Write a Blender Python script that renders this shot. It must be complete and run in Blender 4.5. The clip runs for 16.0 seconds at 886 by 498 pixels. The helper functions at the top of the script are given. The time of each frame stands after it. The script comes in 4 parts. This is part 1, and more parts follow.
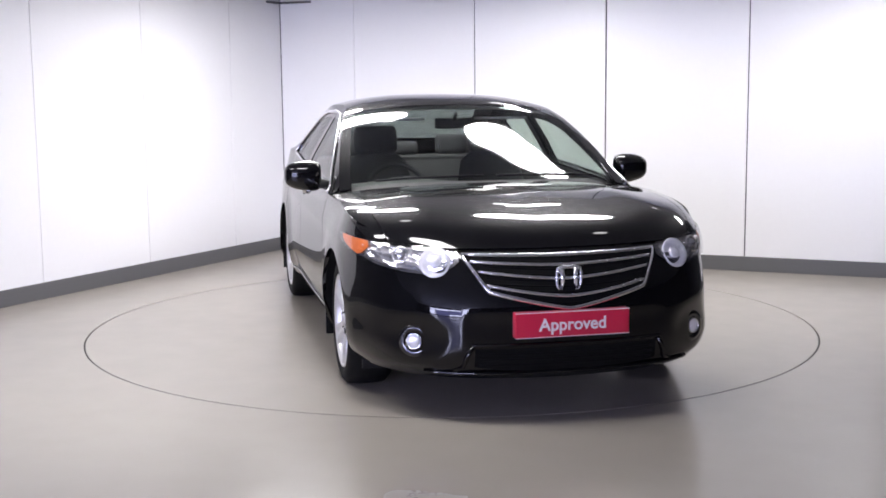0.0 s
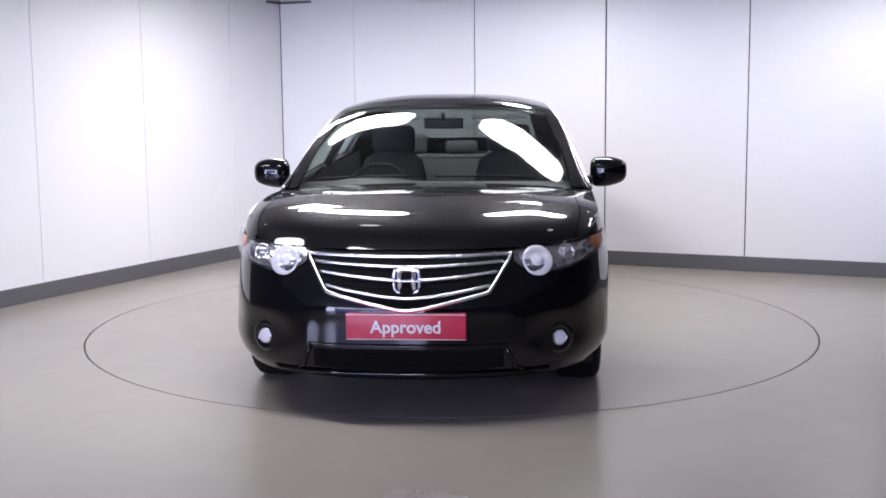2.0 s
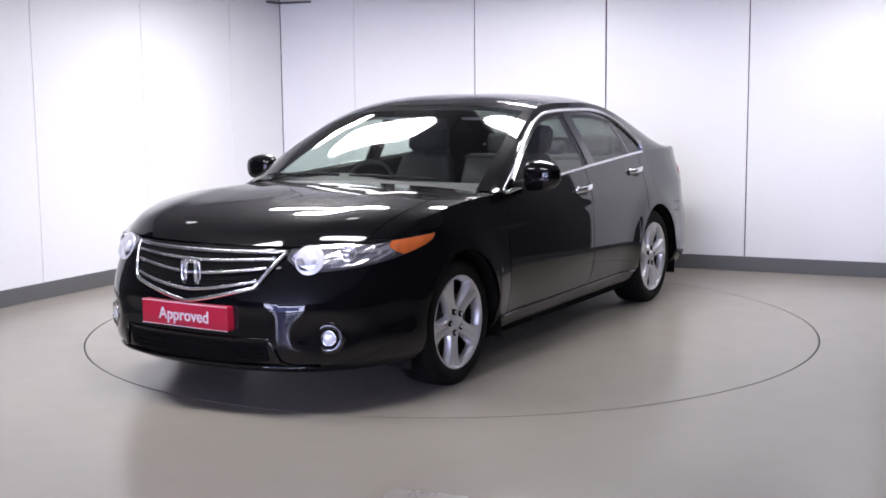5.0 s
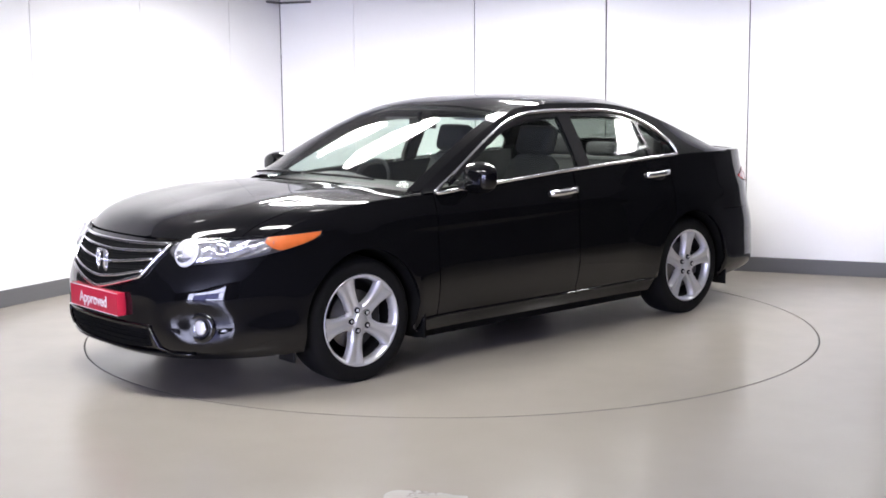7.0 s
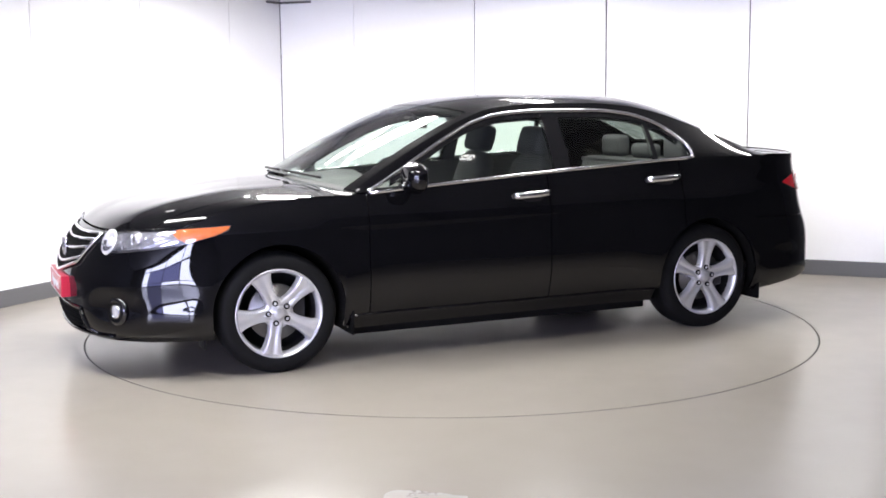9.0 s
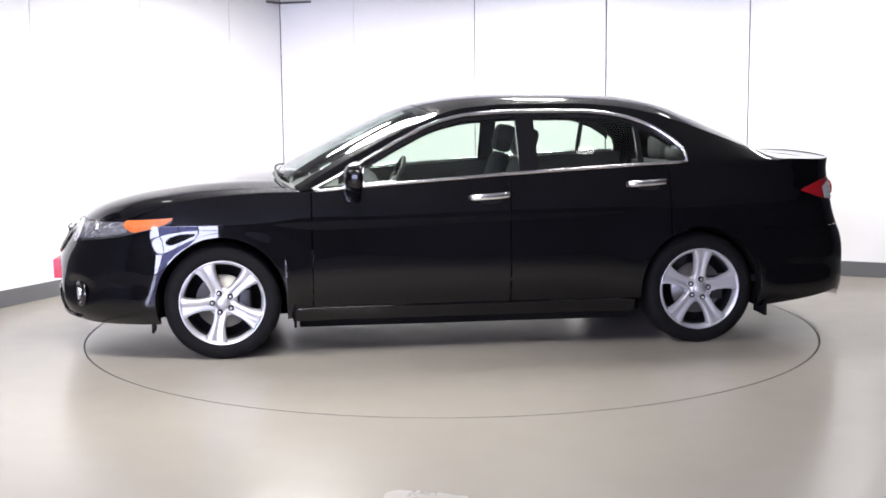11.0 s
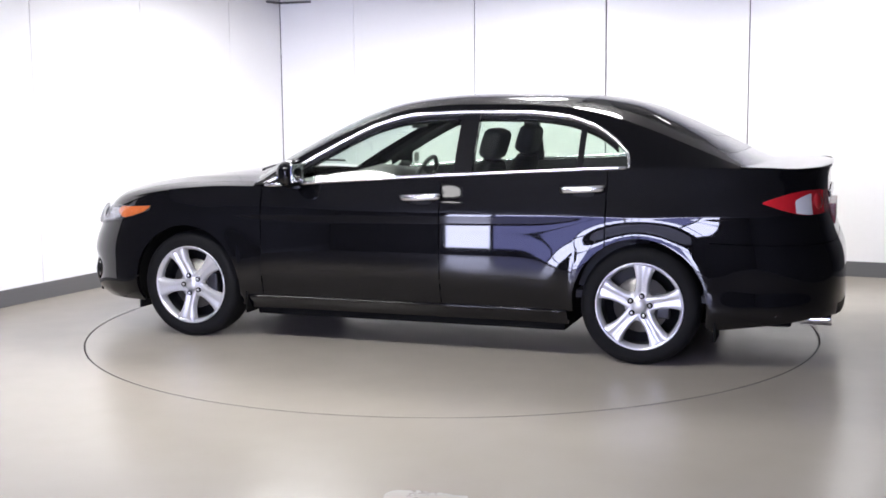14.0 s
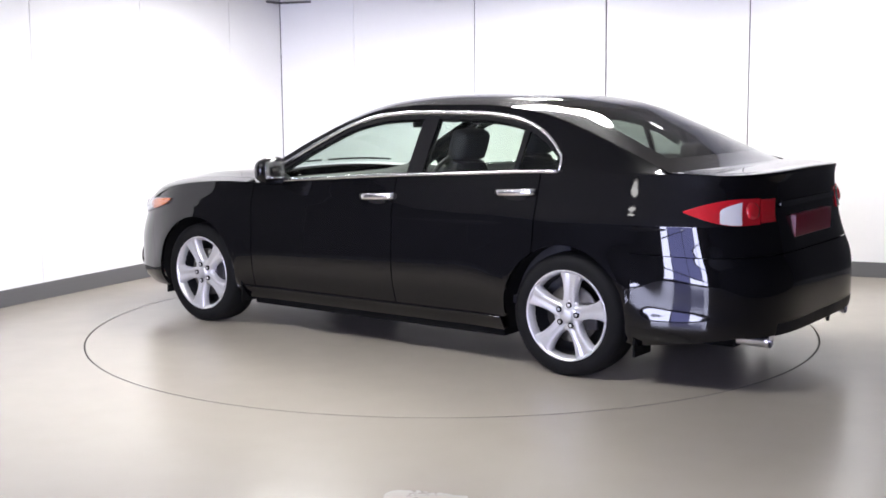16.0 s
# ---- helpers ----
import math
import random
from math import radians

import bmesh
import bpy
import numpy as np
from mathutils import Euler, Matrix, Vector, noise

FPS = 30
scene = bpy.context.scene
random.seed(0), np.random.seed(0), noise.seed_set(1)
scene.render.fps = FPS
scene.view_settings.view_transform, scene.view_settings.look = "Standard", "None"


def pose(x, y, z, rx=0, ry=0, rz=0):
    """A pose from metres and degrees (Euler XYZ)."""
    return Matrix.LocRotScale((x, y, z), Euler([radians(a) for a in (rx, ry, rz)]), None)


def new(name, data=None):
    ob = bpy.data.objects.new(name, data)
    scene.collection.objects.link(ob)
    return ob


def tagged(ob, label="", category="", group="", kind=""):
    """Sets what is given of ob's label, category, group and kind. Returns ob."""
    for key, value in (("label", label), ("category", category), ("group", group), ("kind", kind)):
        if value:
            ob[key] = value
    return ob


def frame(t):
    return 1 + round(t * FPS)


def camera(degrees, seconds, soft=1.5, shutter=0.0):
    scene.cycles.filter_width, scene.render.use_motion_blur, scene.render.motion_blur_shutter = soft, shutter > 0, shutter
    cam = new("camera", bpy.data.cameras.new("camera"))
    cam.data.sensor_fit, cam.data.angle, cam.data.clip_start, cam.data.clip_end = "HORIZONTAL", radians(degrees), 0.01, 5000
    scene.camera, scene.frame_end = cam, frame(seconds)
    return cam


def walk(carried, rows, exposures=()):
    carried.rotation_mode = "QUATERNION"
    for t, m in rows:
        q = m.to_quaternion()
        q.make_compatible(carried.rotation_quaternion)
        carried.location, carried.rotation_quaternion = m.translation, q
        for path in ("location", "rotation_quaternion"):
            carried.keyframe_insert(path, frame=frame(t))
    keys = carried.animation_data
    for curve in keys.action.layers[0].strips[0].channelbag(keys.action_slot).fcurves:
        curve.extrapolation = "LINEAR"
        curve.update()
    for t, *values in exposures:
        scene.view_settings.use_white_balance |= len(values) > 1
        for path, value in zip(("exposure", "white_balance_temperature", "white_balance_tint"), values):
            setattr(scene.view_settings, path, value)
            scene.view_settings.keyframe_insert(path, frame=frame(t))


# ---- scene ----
# camera on a fixed stand at the edge of the photo booth
cam = camera(41.46, 16.0, soft=1.7)
STAND = pose(0, -7.335, 1.427, 82.579, 0.538, 0.293)
walk(cam, [(0, STAND), (16, STAND)], exposures=[(0, -0.68, 6800, 15), (1.2, -0.88, 6580, 17), (4.2, -0.93, 6600, 17), (6.3, -0.38, 6900, 12), (7.4, -0.24, 6940, 12), (9.2, -0.09, 6980, 12), (11.3, -0.08, 6950, 12), (12.3, -0.15, 6900, 12), (13.3, -0.33, 6850, 12), (15, -0.18, 6980, 12), (16, -0.21, 6980, 12)])

# ---- light: the booth has ceiling panels and a daylit opening behind the stand ----
world = bpy.data.worlds.new("world")
scene.world = world
world.use_nodes = True
world.node_tree.nodes["Background"].inputs[0].default_value = (0.6, 0.7, 1.0, 1)
world.node_tree.nodes["Background"].inputs[1].default_value = 0.02
LAMP = 74.0
OPENING = 40.0


# ---- materials ----
def material(name, colour, rough=0.5, metal=0.0, coat=0.0, spec=0.5, emit=None, strength=0.0):
    m = bpy.data.materials.new(name)
    m.use_nodes = True
    b = m.node_tree.nodes["Principled BSDF"]
    b.inputs["Base Color"].default_value = (*colour, 1)
    b.inputs["Roughness"].default_value = rough
    b.inputs["Metallic"].default_value = metal
    b.inputs["Coat Weight"].default_value = coat
    b.inputs["Coat Roughness"].default_value = 0.025
    b.inputs["Specular IOR Level"].default_value = spec
    if emit:
        b.inputs["Emission Color"].default_value = (*emit, 1)
        b.inputs["Emission Strength"].default_value = strength
    return m


def vary(m, scale=3.0, fine=60.0, amount=0.12, rough=0.08, bump=0.0, distance=0.002):
    """Two scales of variation in colour and gloss, and a fine relief."""
    t = m.node_tree
    n, l = t.nodes, t.links
    b = n["Principled BSDF"]
    c = n.new("ShaderNodeTexCoord")
    big, small = n.new("ShaderNodeTexNoise"), n.new("ShaderNodeTexNoise")
    big.inputs["Scale"].default_value, small.inputs["Scale"].default_value = scale, fine
    big.inputs["Detail"].default_value = 4
    l.new(c.outputs["Object"], big.inputs["Vector"])
    l.new(c.outputs["Object"], small.inputs["Vector"])
    mix = n.new("ShaderNodeMath")
    mix.operation = "MULTIPLY_ADD"
    mix.inputs[1].default_value = 0.6
    l.new(big.outputs[0], mix.inputs[0])
    half = n.new("ShaderNodeMath")
    half.operation = "MULTIPLY"
    half.inputs[1].default_value = 0.4
    l.new(small.outputs[0], half.inputs[0])
    l.new(half.outputs[0], mix.inputs[2])
    base = tuple(b.inputs["Base Color"].default_value)[:3]
    ramp = n.new("ShaderNodeMix")
    ramp.data_type = "RGBA"
    ramp.inputs["A"].default_value = (*[v * (1 - amount) for v in base], 1)
    ramp.inputs["B"].default_value = (*[min(1, v * (1 + amount)) for v in base], 1)
    l.new(mix.outputs[0], ramp.inputs["Factor"])
    l.new(ramp.outputs["Result"], b.inputs["Base Color"])
    r0 = b.inputs["Roughness"].default_value
    rr = n.new("ShaderNodeMapRange")
    rr.inputs["From Min"].default_value, rr.inputs["From Max"].default_value = 0.3, 0.7
    rr.inputs["To Min"].default_value, rr.inputs["To Max"].default_value = max(0, r0 - rough), min(1, r0 + rough)
    l.new(mix.outputs[0], rr.inputs["Value"])
    l.new(rr.outputs["Result"], b.inputs["Roughness"])
    if bump:
        bp = n.new("ShaderNodeBump")
        bp.inputs["Strength"].default_value, bp.inputs["Distance"].default_value = bump, distance
        l.new(small.outputs[0], bp.inputs["Height"])
        l.new(bp.outputs[0], b.inputs["Normal"])
    return m


def glass_material(name, tint, gloss=0.045):
    m = bpy.data.materials.new(name)
    m.use_nodes = True
    n, l = m.node_tree.nodes, m.node_tree.links
    n.clear()
    out, mix = n.new("ShaderNodeOutputMaterial"), n.new("ShaderNodeMixShader")
    clear, shine, rim = n.new("ShaderNodeBsdfTransparent"), n.new("ShaderNodeBsdfGlossy"), n.new("ShaderNodeLayerWeight")
    power, fres = n.new("ShaderNodeMath"), n.new("ShaderNodeMath")
    power.operation, power.inputs[1].default_value = "POWER", 5.0
    fres.operation, fres.inputs[1].default_value, fres.inputs[2].default_value = "MULTIPLY_ADD", 0.93, 0.06
    l.new(rim.outputs["Facing"], power.inputs[0])
    l.new(power.outputs[0], fres.inputs[0])
    clear.inputs[0].default_value = (*tint, 1)
    shine.inputs["Roughness"].default_value = gloss
    l.new(fres.outputs[0], mix.inputs[0])
    l.new(clear.outputs[0], mix.inputs[1])
    l.new(shine.outputs[0], mix.inputs[2])
    l.new(mix.outputs[0], out.inputs[0])
    return m


WALL = vary(material("white wall panel", (0.85, 0.85, 0.87), 0.45), 0.7, 25, 0.03, 0.05)
GAP = material("dark joint", (0.05, 0.05, 0.07), 0.8)
SKIRT = vary(material("grey skirting", (0.115, 0.115, 0.118), 0.55), 2, 80, 0.15, 0.1)
FLOOR = vary(material("polished grey floor", (0.345, 0.313, 0.275), 0.24, spec=0.33), 0.5, 5, 0.07, 0.03)
DISC = vary(material("turntable floor", (0.345, 0.313, 0.275), 0.24, spec=0.33), 0.5, 5, 0.07, 0.03)
SEAM = material("turntable seam", (0.05, 0.048, 0.045), 0.8)
CEIL = vary(material("ceiling paint", (0.33, 0.33, 0.35), 0.7), 1, 40, 0.03)
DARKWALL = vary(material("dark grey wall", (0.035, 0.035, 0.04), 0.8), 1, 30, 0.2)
LIGHT = material("light diffuser", (0.9, 0.9, 0.9), 0.5, emit=(0.93, 0.96, 1.0), strength=LAMP)
DAY = material("daylit opening", (0.5, 0.5, 0.5), 0.5, emit=(0.62, 0.68, 1.0), strength=OPENING)
SPOT = material("spot bulb", (0.9, 0.9, 0.9), 0.5, emit=(0.93, 0.96, 1.0), strength=14.0)
DUSK = material("dim blue outdoors", (0.3, 0.3, 0.4), 0.5, emit=(0.30, 0.34, 0.85), strength=OPENING * 0.22)
LAMPFRAME = material("light frame", (0.7, 0.7, 0.72), 0.4)
PAINT = vary(material("black car paint", (0.0028, 0.0028, 0.0036), 0.35, 0.0, 0.92, 0.02), 2, 300, 0.2, 0.05)
BLACK = vary(material("black plastic", (0.009, 0.009, 0.010), 0.5, spec=0.25), 6, 200, 0.2, 0.1, 0.1, 0.0005)
GLOSS = material("gloss black trim", (0.006, 0.006, 0.007), 0.12, coat=0.6)
LINER = material("wheel arch liner", (0.006, 0.006, 0.006), 0.9, spec=0.1)
RUBBER = vary(material("tyre rubber", (0.006, 0.006, 0.0065), 0.75, spec=0.18), 8, 150, 0.25, 0.1, 0.2, 0.001)
CHROME = material("chrome", (0.86, 0.86, 0.88), 0.23, 1.0)
ALLOY = vary(material("silver alloy", (0.66, 0.66, 0.68), 0.33, 0.6, 0.3), 5, 30, 0.06, 0.03)
STEEL = vary(material("brake steel", (0.16, 0.155, 0.15), 0.4, 1.0), 5, 90, 0.15, 0.1)
DARKMETAL = material("dark wheel barrel", (0.05, 0.05, 0.055), 0.4, 0.8)
GLASS = glass_material("green tinted glass", (0.74, 0.83, 0.76))
SCREEN = glass_material("windscreen glass", (0.76, 0.84, 0.80))
DARKGLASS = glass_material("privacy glass", (0.24, 0.27, 0.26))
LENS = glass_material("clear lens", (0.93, 0.93, 0.95))
BOWL = vary(material("smoked silver reflector", (0.58, 0.58, 0.61), 0.22, 0.8, 0.5), 25, 120, 0.4)
REFLECTOR = material("lamp reflector", (0.90, 0.90, 0.92), 0.25, 0.3, 0.5)
AMBER = vary(material("amber lens", (0.66, 0.15, 0.035), 0.22, coat=0.8), 22, 120, 0.55, 0.1, 0.5, 0.004)
RED = material("red lens", (0.52, 0.012, 0.02), 0.15, coat=1.0)
MAROON = material("maroon plate", (0.20, 0.008, 0.025), 0.3, coat=0.2)
LAMPHOUSE = material("lamp housing", (0.16, 0.16, 0.17), 0.22, 0.7)
CLEARLAMP = material("frosted white lens", (0.75, 0.75, 0.77), 0.2, coat=1.0)
PLATE = material("red plate", (0.62, 0.018, 0.055), 0.35, coat=0.3)
WHITE = material("white print", (0.85, 0.80, 0.80), 0.5)
SEAT = vary(material("dark seat cloth", (0.03, 0.03, 0.032), 0.85), 5, 25, 0.3, 0.05)
TRIM = vary(material("dark dashboard", (0.022, 0.022, 0.024), 0.65), 5, 25, 0.2, 0.05)
HEADLINING = vary(material("pale headlining", (0.35, 0.34, 0.32), 0.9), 3, 100, 0.08)


# ---- mesh helpers ----
def part(name, bm, mat, parent=None, label="", smooth=True):
    mesh = bpy.data.meshes.new(name)
    bm.to_mesh(mesh)
    bm.free()
    mesh.materials.append(mat)
    if smooth:
        mesh.polygons.foreach_set("use_smooth", [True] * len(mesh.polygons))
    ob = new(name, mesh)
    ob.parent = parent
    return tagged(ob, label)


def pchip(xs, ys):
    """A smooth curve through points with no overshoot."""
    xs, ys = np.array(xs, float), np.array(ys, float)
    if xs[0] > xs[-1]:
        xs, ys = xs[::-1], ys[::-1]
    h = np.diff(xs)
    d = np.diff(ys) / h
    m = np.zeros(len(xs))
    m[0], m[-1] = d[0], d[-1]
    for i in range(1, len(xs) - 1):
        if d[i - 1] * d[i] > 0:
            a, b = 2 * h[i] + h[i - 1], h[i] + 2 * h[i - 1]
            m[i] = (a + b) / (a / d[i - 1] + b / d[i])

    def f(x):
        x = min(max(x, xs[0]), xs[-1])
        i = min(max(int(np.searchsorted(xs, x)) - 1, 0), len(h) - 1)
        t = (x - xs[i]) / h[i]
        return float((1 + 2 * t) * (1 - t) ** 2 * ys[i] + t * (1 - t) ** 2 * h[i] * m[i] + t * t * (3 - 2 * t) * ys[i + 1] + t * t * (t - 1) * h[i] * m[i + 1])
    return f


def span(a, b, n):
    return [a + (b - a) * i / (n - 1) for i in range(n)]


def grid(rows, bm=None):
    """A sheet through a grid of points."""
    bm = bm or bmesh.new()
    vs = [[bm.verts.new(p) for p in r] for r in rows]
    for i in range(len(vs) - 1):
        for j in range(len(vs[0]) - 1):
            q = [vs[i][j], vs[i + 1][j], vs[i + 1][j + 1], vs[i][j + 1]]
            try:
                bm.faces.new(q)
            except ValueError:
                pass
    return bm


def finish(bm, out=(0, 0, 0), thick=0.0):
    """Weld, point the normals away from the car's middle, and give thickness."""
    bmesh.ops.remove_doubles(bm, verts=bm.verts, dist=0.0004)
    bmesh.ops.recalc_face_normals(bm, faces=bm.faces)
    total = sum((f.normal.dot(f.calc_center_median() - Vector(out)) * f.calc_area()) for f in bm.faces)
    if total < 0:
        bmesh.ops.reverse_faces(bm, faces=bm.faces)
    if thick:
        bm.normal_update()
        old = {v: v.co - v.normal * thick for v in bm.verts}
        edges = [e for e in bm.edges if e.is_boundary]
        inner = {}
        for e in edges:
            for v in e.verts:
                if v not in inner:
                    inner[v] = bm.verts.new(old[v])
        for e in edges:
            a, b = e.link_loops[0].vert, e.link_loops[0].link_loop_next.vert
            bm.faces.new((b, a, inner[a], inner[b]))
        for e in edges:
            e.smooth = False
    return bm


def box(x0, x1, y0, y1, z0, z1, bevel=0.0, bm=None, m=None):
    bm = bm or bmesh.new()
    made = bmesh.ops.create_cube(bm, size=1, matrix=Matrix.LocRotScale(((x0 + x1) / 2, (y0 + y1) / 2, (z0 + z1) / 2), None, (abs(x1 - x0), abs(y1 - y0), abs(z1 - z0))))
    if m:
        bmesh.ops.transform(bm, matrix=m, verts=made["verts"])
    if bevel:
        es = {e for v in made["verts"] for e in v.link_edges}
        bmesh.ops.bevel(bm, geom=list(es), offset=bevel, segments=3, affect="EDGES", profile=0.6)
    return bm


def tube(points, r, n=8, flat=1.0, bm=None, closed=False):
    """A round or flattened bar along a line of points."""
    bm = bm or bmesh.new()
    rings = []
    P = [Vector(p) for p in points]
    for i, p in enumerate(P):
        a = P[(i - 1) % len(P)] if closed else P[max(i - 1, 0)]
        b = P[(i + 1) % len(P)] if closed else P[min(i + 1, len(P) - 1)]
        d = (b - a).normalized()
        side = d.cross(Vector((0, 0, 1)) if abs(d.z) < 0.9 else Vector((0, 1, 0))).normalized()
        up = side.cross(d).normalized()
        rings.append([bm.verts.new(p + r * (math.cos(k * math.tau / n) * side * flat + math.sin(k * math.tau / n) * up)) for k in range(n)])
    for i in range(len(rings) if closed else len(rings) - 1):
        A, B = rings[i], rings[(i + 1) % len(rings)]
        for k in range(n):
            bm.faces.new((A[k], A[(k + 1) % n], B[(k + 1) % n], B[k]))
    if not closed:
        bm.faces.new(rings[0][::-1])
        bm.faces.new(rings[-1])
    return bm


def lathe(profile, n=48, bm=None):
    """Turns a list of (radius, depth) about the y axis."""
    bm = bm or bmesh.new()
    rings = [[bm.verts.new((r * math.cos(k * math.tau / n), d, r * math.sin(k * math.tau / n))) for k in range(n)] for r, d in profile]
    for A, B in zip(rings, rings[1:]):
        for k in range(n):
            bm.faces.new((A[k], A[(k + 1) % n], B[(k + 1) % n], B[k]))
    return bm


# ---- the booth ----
CORNER = Vector((-1.575, 3.79, 0))
ALONG_L = Vector((-0.446, -0.895, 0)).normalized()
ALONG_R = Vector((0.919, -0.395, 0)).normalized()
CEILING_Z = 2.42


def wall_frame(along, inward):
    return Matrix((along, inward, (0, 0, 1))).transposed().to_4x4()


def wall_panels(name, along, joints, length, white_to, label, gap):
    """A wall of white sheets from the corner on; past white_to, out of view, they are made dark to darken the car's
    reflections.
    """
    inward = Vector((0, 0, 1)).cross(along)
    if inward.dot(Vector((0, -2, 0)) - CORNER) < 0:
        inward = -inward
    m = Matrix.Translation(CORNER) @ wall_frame(along, inward)
    backing = part(name, box(-0.15, length, -0.15, -0.012, 0, CEILING_Z, 0, None), GAP, None, smooth=False)
    backing.matrix_world = m
    tagged(backing, label, "wall", kind="structure")
    gaps = gap if isinstance(gap, list) else [gap] * len(joints)
    for a, b, ga, gb in zip(joints, joints[1:], gaps, gaps[1:]):
        bm = box(a + ga, b - gb, -0.012, 0.0, 0.1, CEILING_Z - 0.004, 0.0025)
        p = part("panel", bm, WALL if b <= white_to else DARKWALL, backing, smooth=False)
    sk = part("baseboard", box(0.0, length, 0.0, 0.016, 0.0, 0.118, 0.004), SKIRT, None, smooth=False)
    sk.matrix_world = m
    tagged(sk, "low grey skirting board along the white wall", "skirting", kind="structure")
    return backing


JL = [0.0, 0.78, 1.93, 3.08, 4.23, 5.38, 6.5, 7.65, 8.8, 9.95, 11.1, 12.6]
JR = [0.0, 0.776, 1.96, 3.14, 4.31, 5.48, 6.65, 7.8, 9.0]
# unseen sheets past 4.3 and 5.5 m are dark so the car's sides reflect less light
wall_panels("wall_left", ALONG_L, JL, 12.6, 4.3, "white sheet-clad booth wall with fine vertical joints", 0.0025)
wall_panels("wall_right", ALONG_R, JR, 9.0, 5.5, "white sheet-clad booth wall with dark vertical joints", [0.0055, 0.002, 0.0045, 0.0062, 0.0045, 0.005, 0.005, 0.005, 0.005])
FAR = CORNER + ALONG_L * 12.6
SIDE = CORNER + ALONG_R * 9.0
for nm, start, along, length in (("wall_behind", FAR, ALONG_R, 9.2), ("wall_side", SIDE, ALONG_L, 12.8)):
    inward = Vector((0, 0, 1)).cross(along)
    mid = (CORNER + FAR + SIDE) / 3
    if inward.dot(mid - start) < 0:
        inward = -inward
    w = part(nm, box(-0.1, length, -0.15, 0, 0, CEILING_Z), DARKWALL, None, smooth=False)
    w.matrix_world = Matrix.Translation(start) @ wall_frame(along, inward)
    tagged(w, "plain dark grey wall behind the camera stand", "wall", kind="structure")

# floor with a round hole for the turntable
RADIUS = 2.235


def ring_floor():
    bm = bmesh.new()
    n = 144
    inner = [bm.verts.new((math.cos(k * math.tau / n) * (RADIUS + 0.005), math.sin(k * math.tau / n) * (RADIUS + 0.005), 0)) for k in range(n)]
    outer = [bm.verts.new((math.cos(k * math.tau / n) * 18, math.sin(k * math.tau / n) * 18, 0)) for k in range(n)]
    low = [bm.verts.new((v.co.x, v.co.y, -0.05)) for v in inner]
    for k in range(n):
        j = (k + 1) % n
        bm.faces.new((inner[k], outer[k], outer[j], inner[j]))
        bm.faces.new((low[k], inner[k], inner[j], low[j]))
    return bm
tagged(part("floor", ring_floor(), FLOOR, None, smooth=False), "polished grey-beige floor with soft reflections", "floor", kind="structure")
pit = bmesh.new()
bmesh.ops.create_circle(pit, cap_ends=True, segments=96, radius=RADIUS + 0.2, matrix=Matrix.Translation((0, 0, -0.045)))
tagged(part("turntable_pit", pit, SEAM, None, smooth=False), "dark shallow pit under the turntable", "pit", kind="structure")
tt = bmesh.new()
bmesh.ops.create_cone(tt, cap_ends=True, segments=144, radius1=RADIUS - 0.005, radius2=RADIUS - 0.005, depth=0.04, matrix=Matrix.Translation((0, 0, -0.02)))
turntable = tagged(new("turntable"), "flush round grey turntable set into the floor", "turntable")
part("deck", tt, DISC, turntable, "smooth grey deck", smooth=False)
lip = bmesh.new()
tube([(math.cos(k * math.tau / 144) * (RADIUS - 0.002), math.sin(k * math.tau / 144) * (RADIUS - 0.002), -0.005) for k in range(144)], 0.004, 6, 1.0, lip, True)
part("edge_ring", lip, SEAM, turntable, "thin dark edge ring")

ceiling = part("ceiling", box(-18, 18, -18, 18, CEILING_Z, CEILING_Z + 0.1), CEIL, None, smooth=False)
tagged(ceiling, "plain grey ceiling of the booth", "ceiling", kind="structure")


def ceiling_light(a, b, length, width):
    """A long luminaire with rounded ends, along the back wall's direction."""
    p = CORNER + ALONG_L * a + ALONG_R * b
    top = new("ceiling_light")
    top.matrix_world = pose(p.x, p.y, CEILING_Z, 0, 0, WALL_TURN)
    tagged(top, "long white ceiling light with rounded ends and a bright diffuser", "ceiling light", "ceiling lights")
    half, r = length / 2 - width / 2, width / 2
    loop = [(half + r * math.sin(k), r * math.cos(k)) for k in span(0, math.pi, 17)] + [(-half - r * math.sin(k), -r * math.cos(k)) for k in span(0, math.pi, 17)]
    rim = bmesh.new()
    tube([(x, y, -0.02) for x, y in loop], 0.018, 8, 1.0, rim, True)
    part("frame", rim, LAMPFRAME, top)
    bm = bmesh.new()
    lower = [bm.verts.new((x, y, -0.03)) for x, y in loop]
    bm.faces.new(lower[::-1])
    bmesh.ops.recalc_face_normals(bm, faces=bm.faces)
    for f in bm.faces:
        if f.normal.z > 0:
            f.normal_flip()
    part("diffuser", bm, LIGHT, top, smooth=False)
    return top


def ceiling_spot(a, b, r=0.09):
    p = CORNER + ALONG_L * a + ALONG_R * b
    top = new("ceiling_spot")
    top.matrix_world = pose(p.x, p.y, CEILING_Z)
    tagged(top, "small round recessed ceiling spotlight", "spotlight", "ceiling spotlights")
    rim = bmesh.new()
    tube([(r * math.cos(k), r * math.sin(k), -0.006) for k in span(0, math.tau * 23 / 24, 24)], 0.012, 8, 1.0, rim, True)
    part("ring", rim, LAMPFRAME, top)
    bm = bmesh.new()
    bmesh.ops.create_circle(bm, cap_ends=True, segments=24, radius=r, matrix=Matrix.Translation((0, 0, -0.008)))
    part("bulb", bm, SPOT, top, smooth=False)


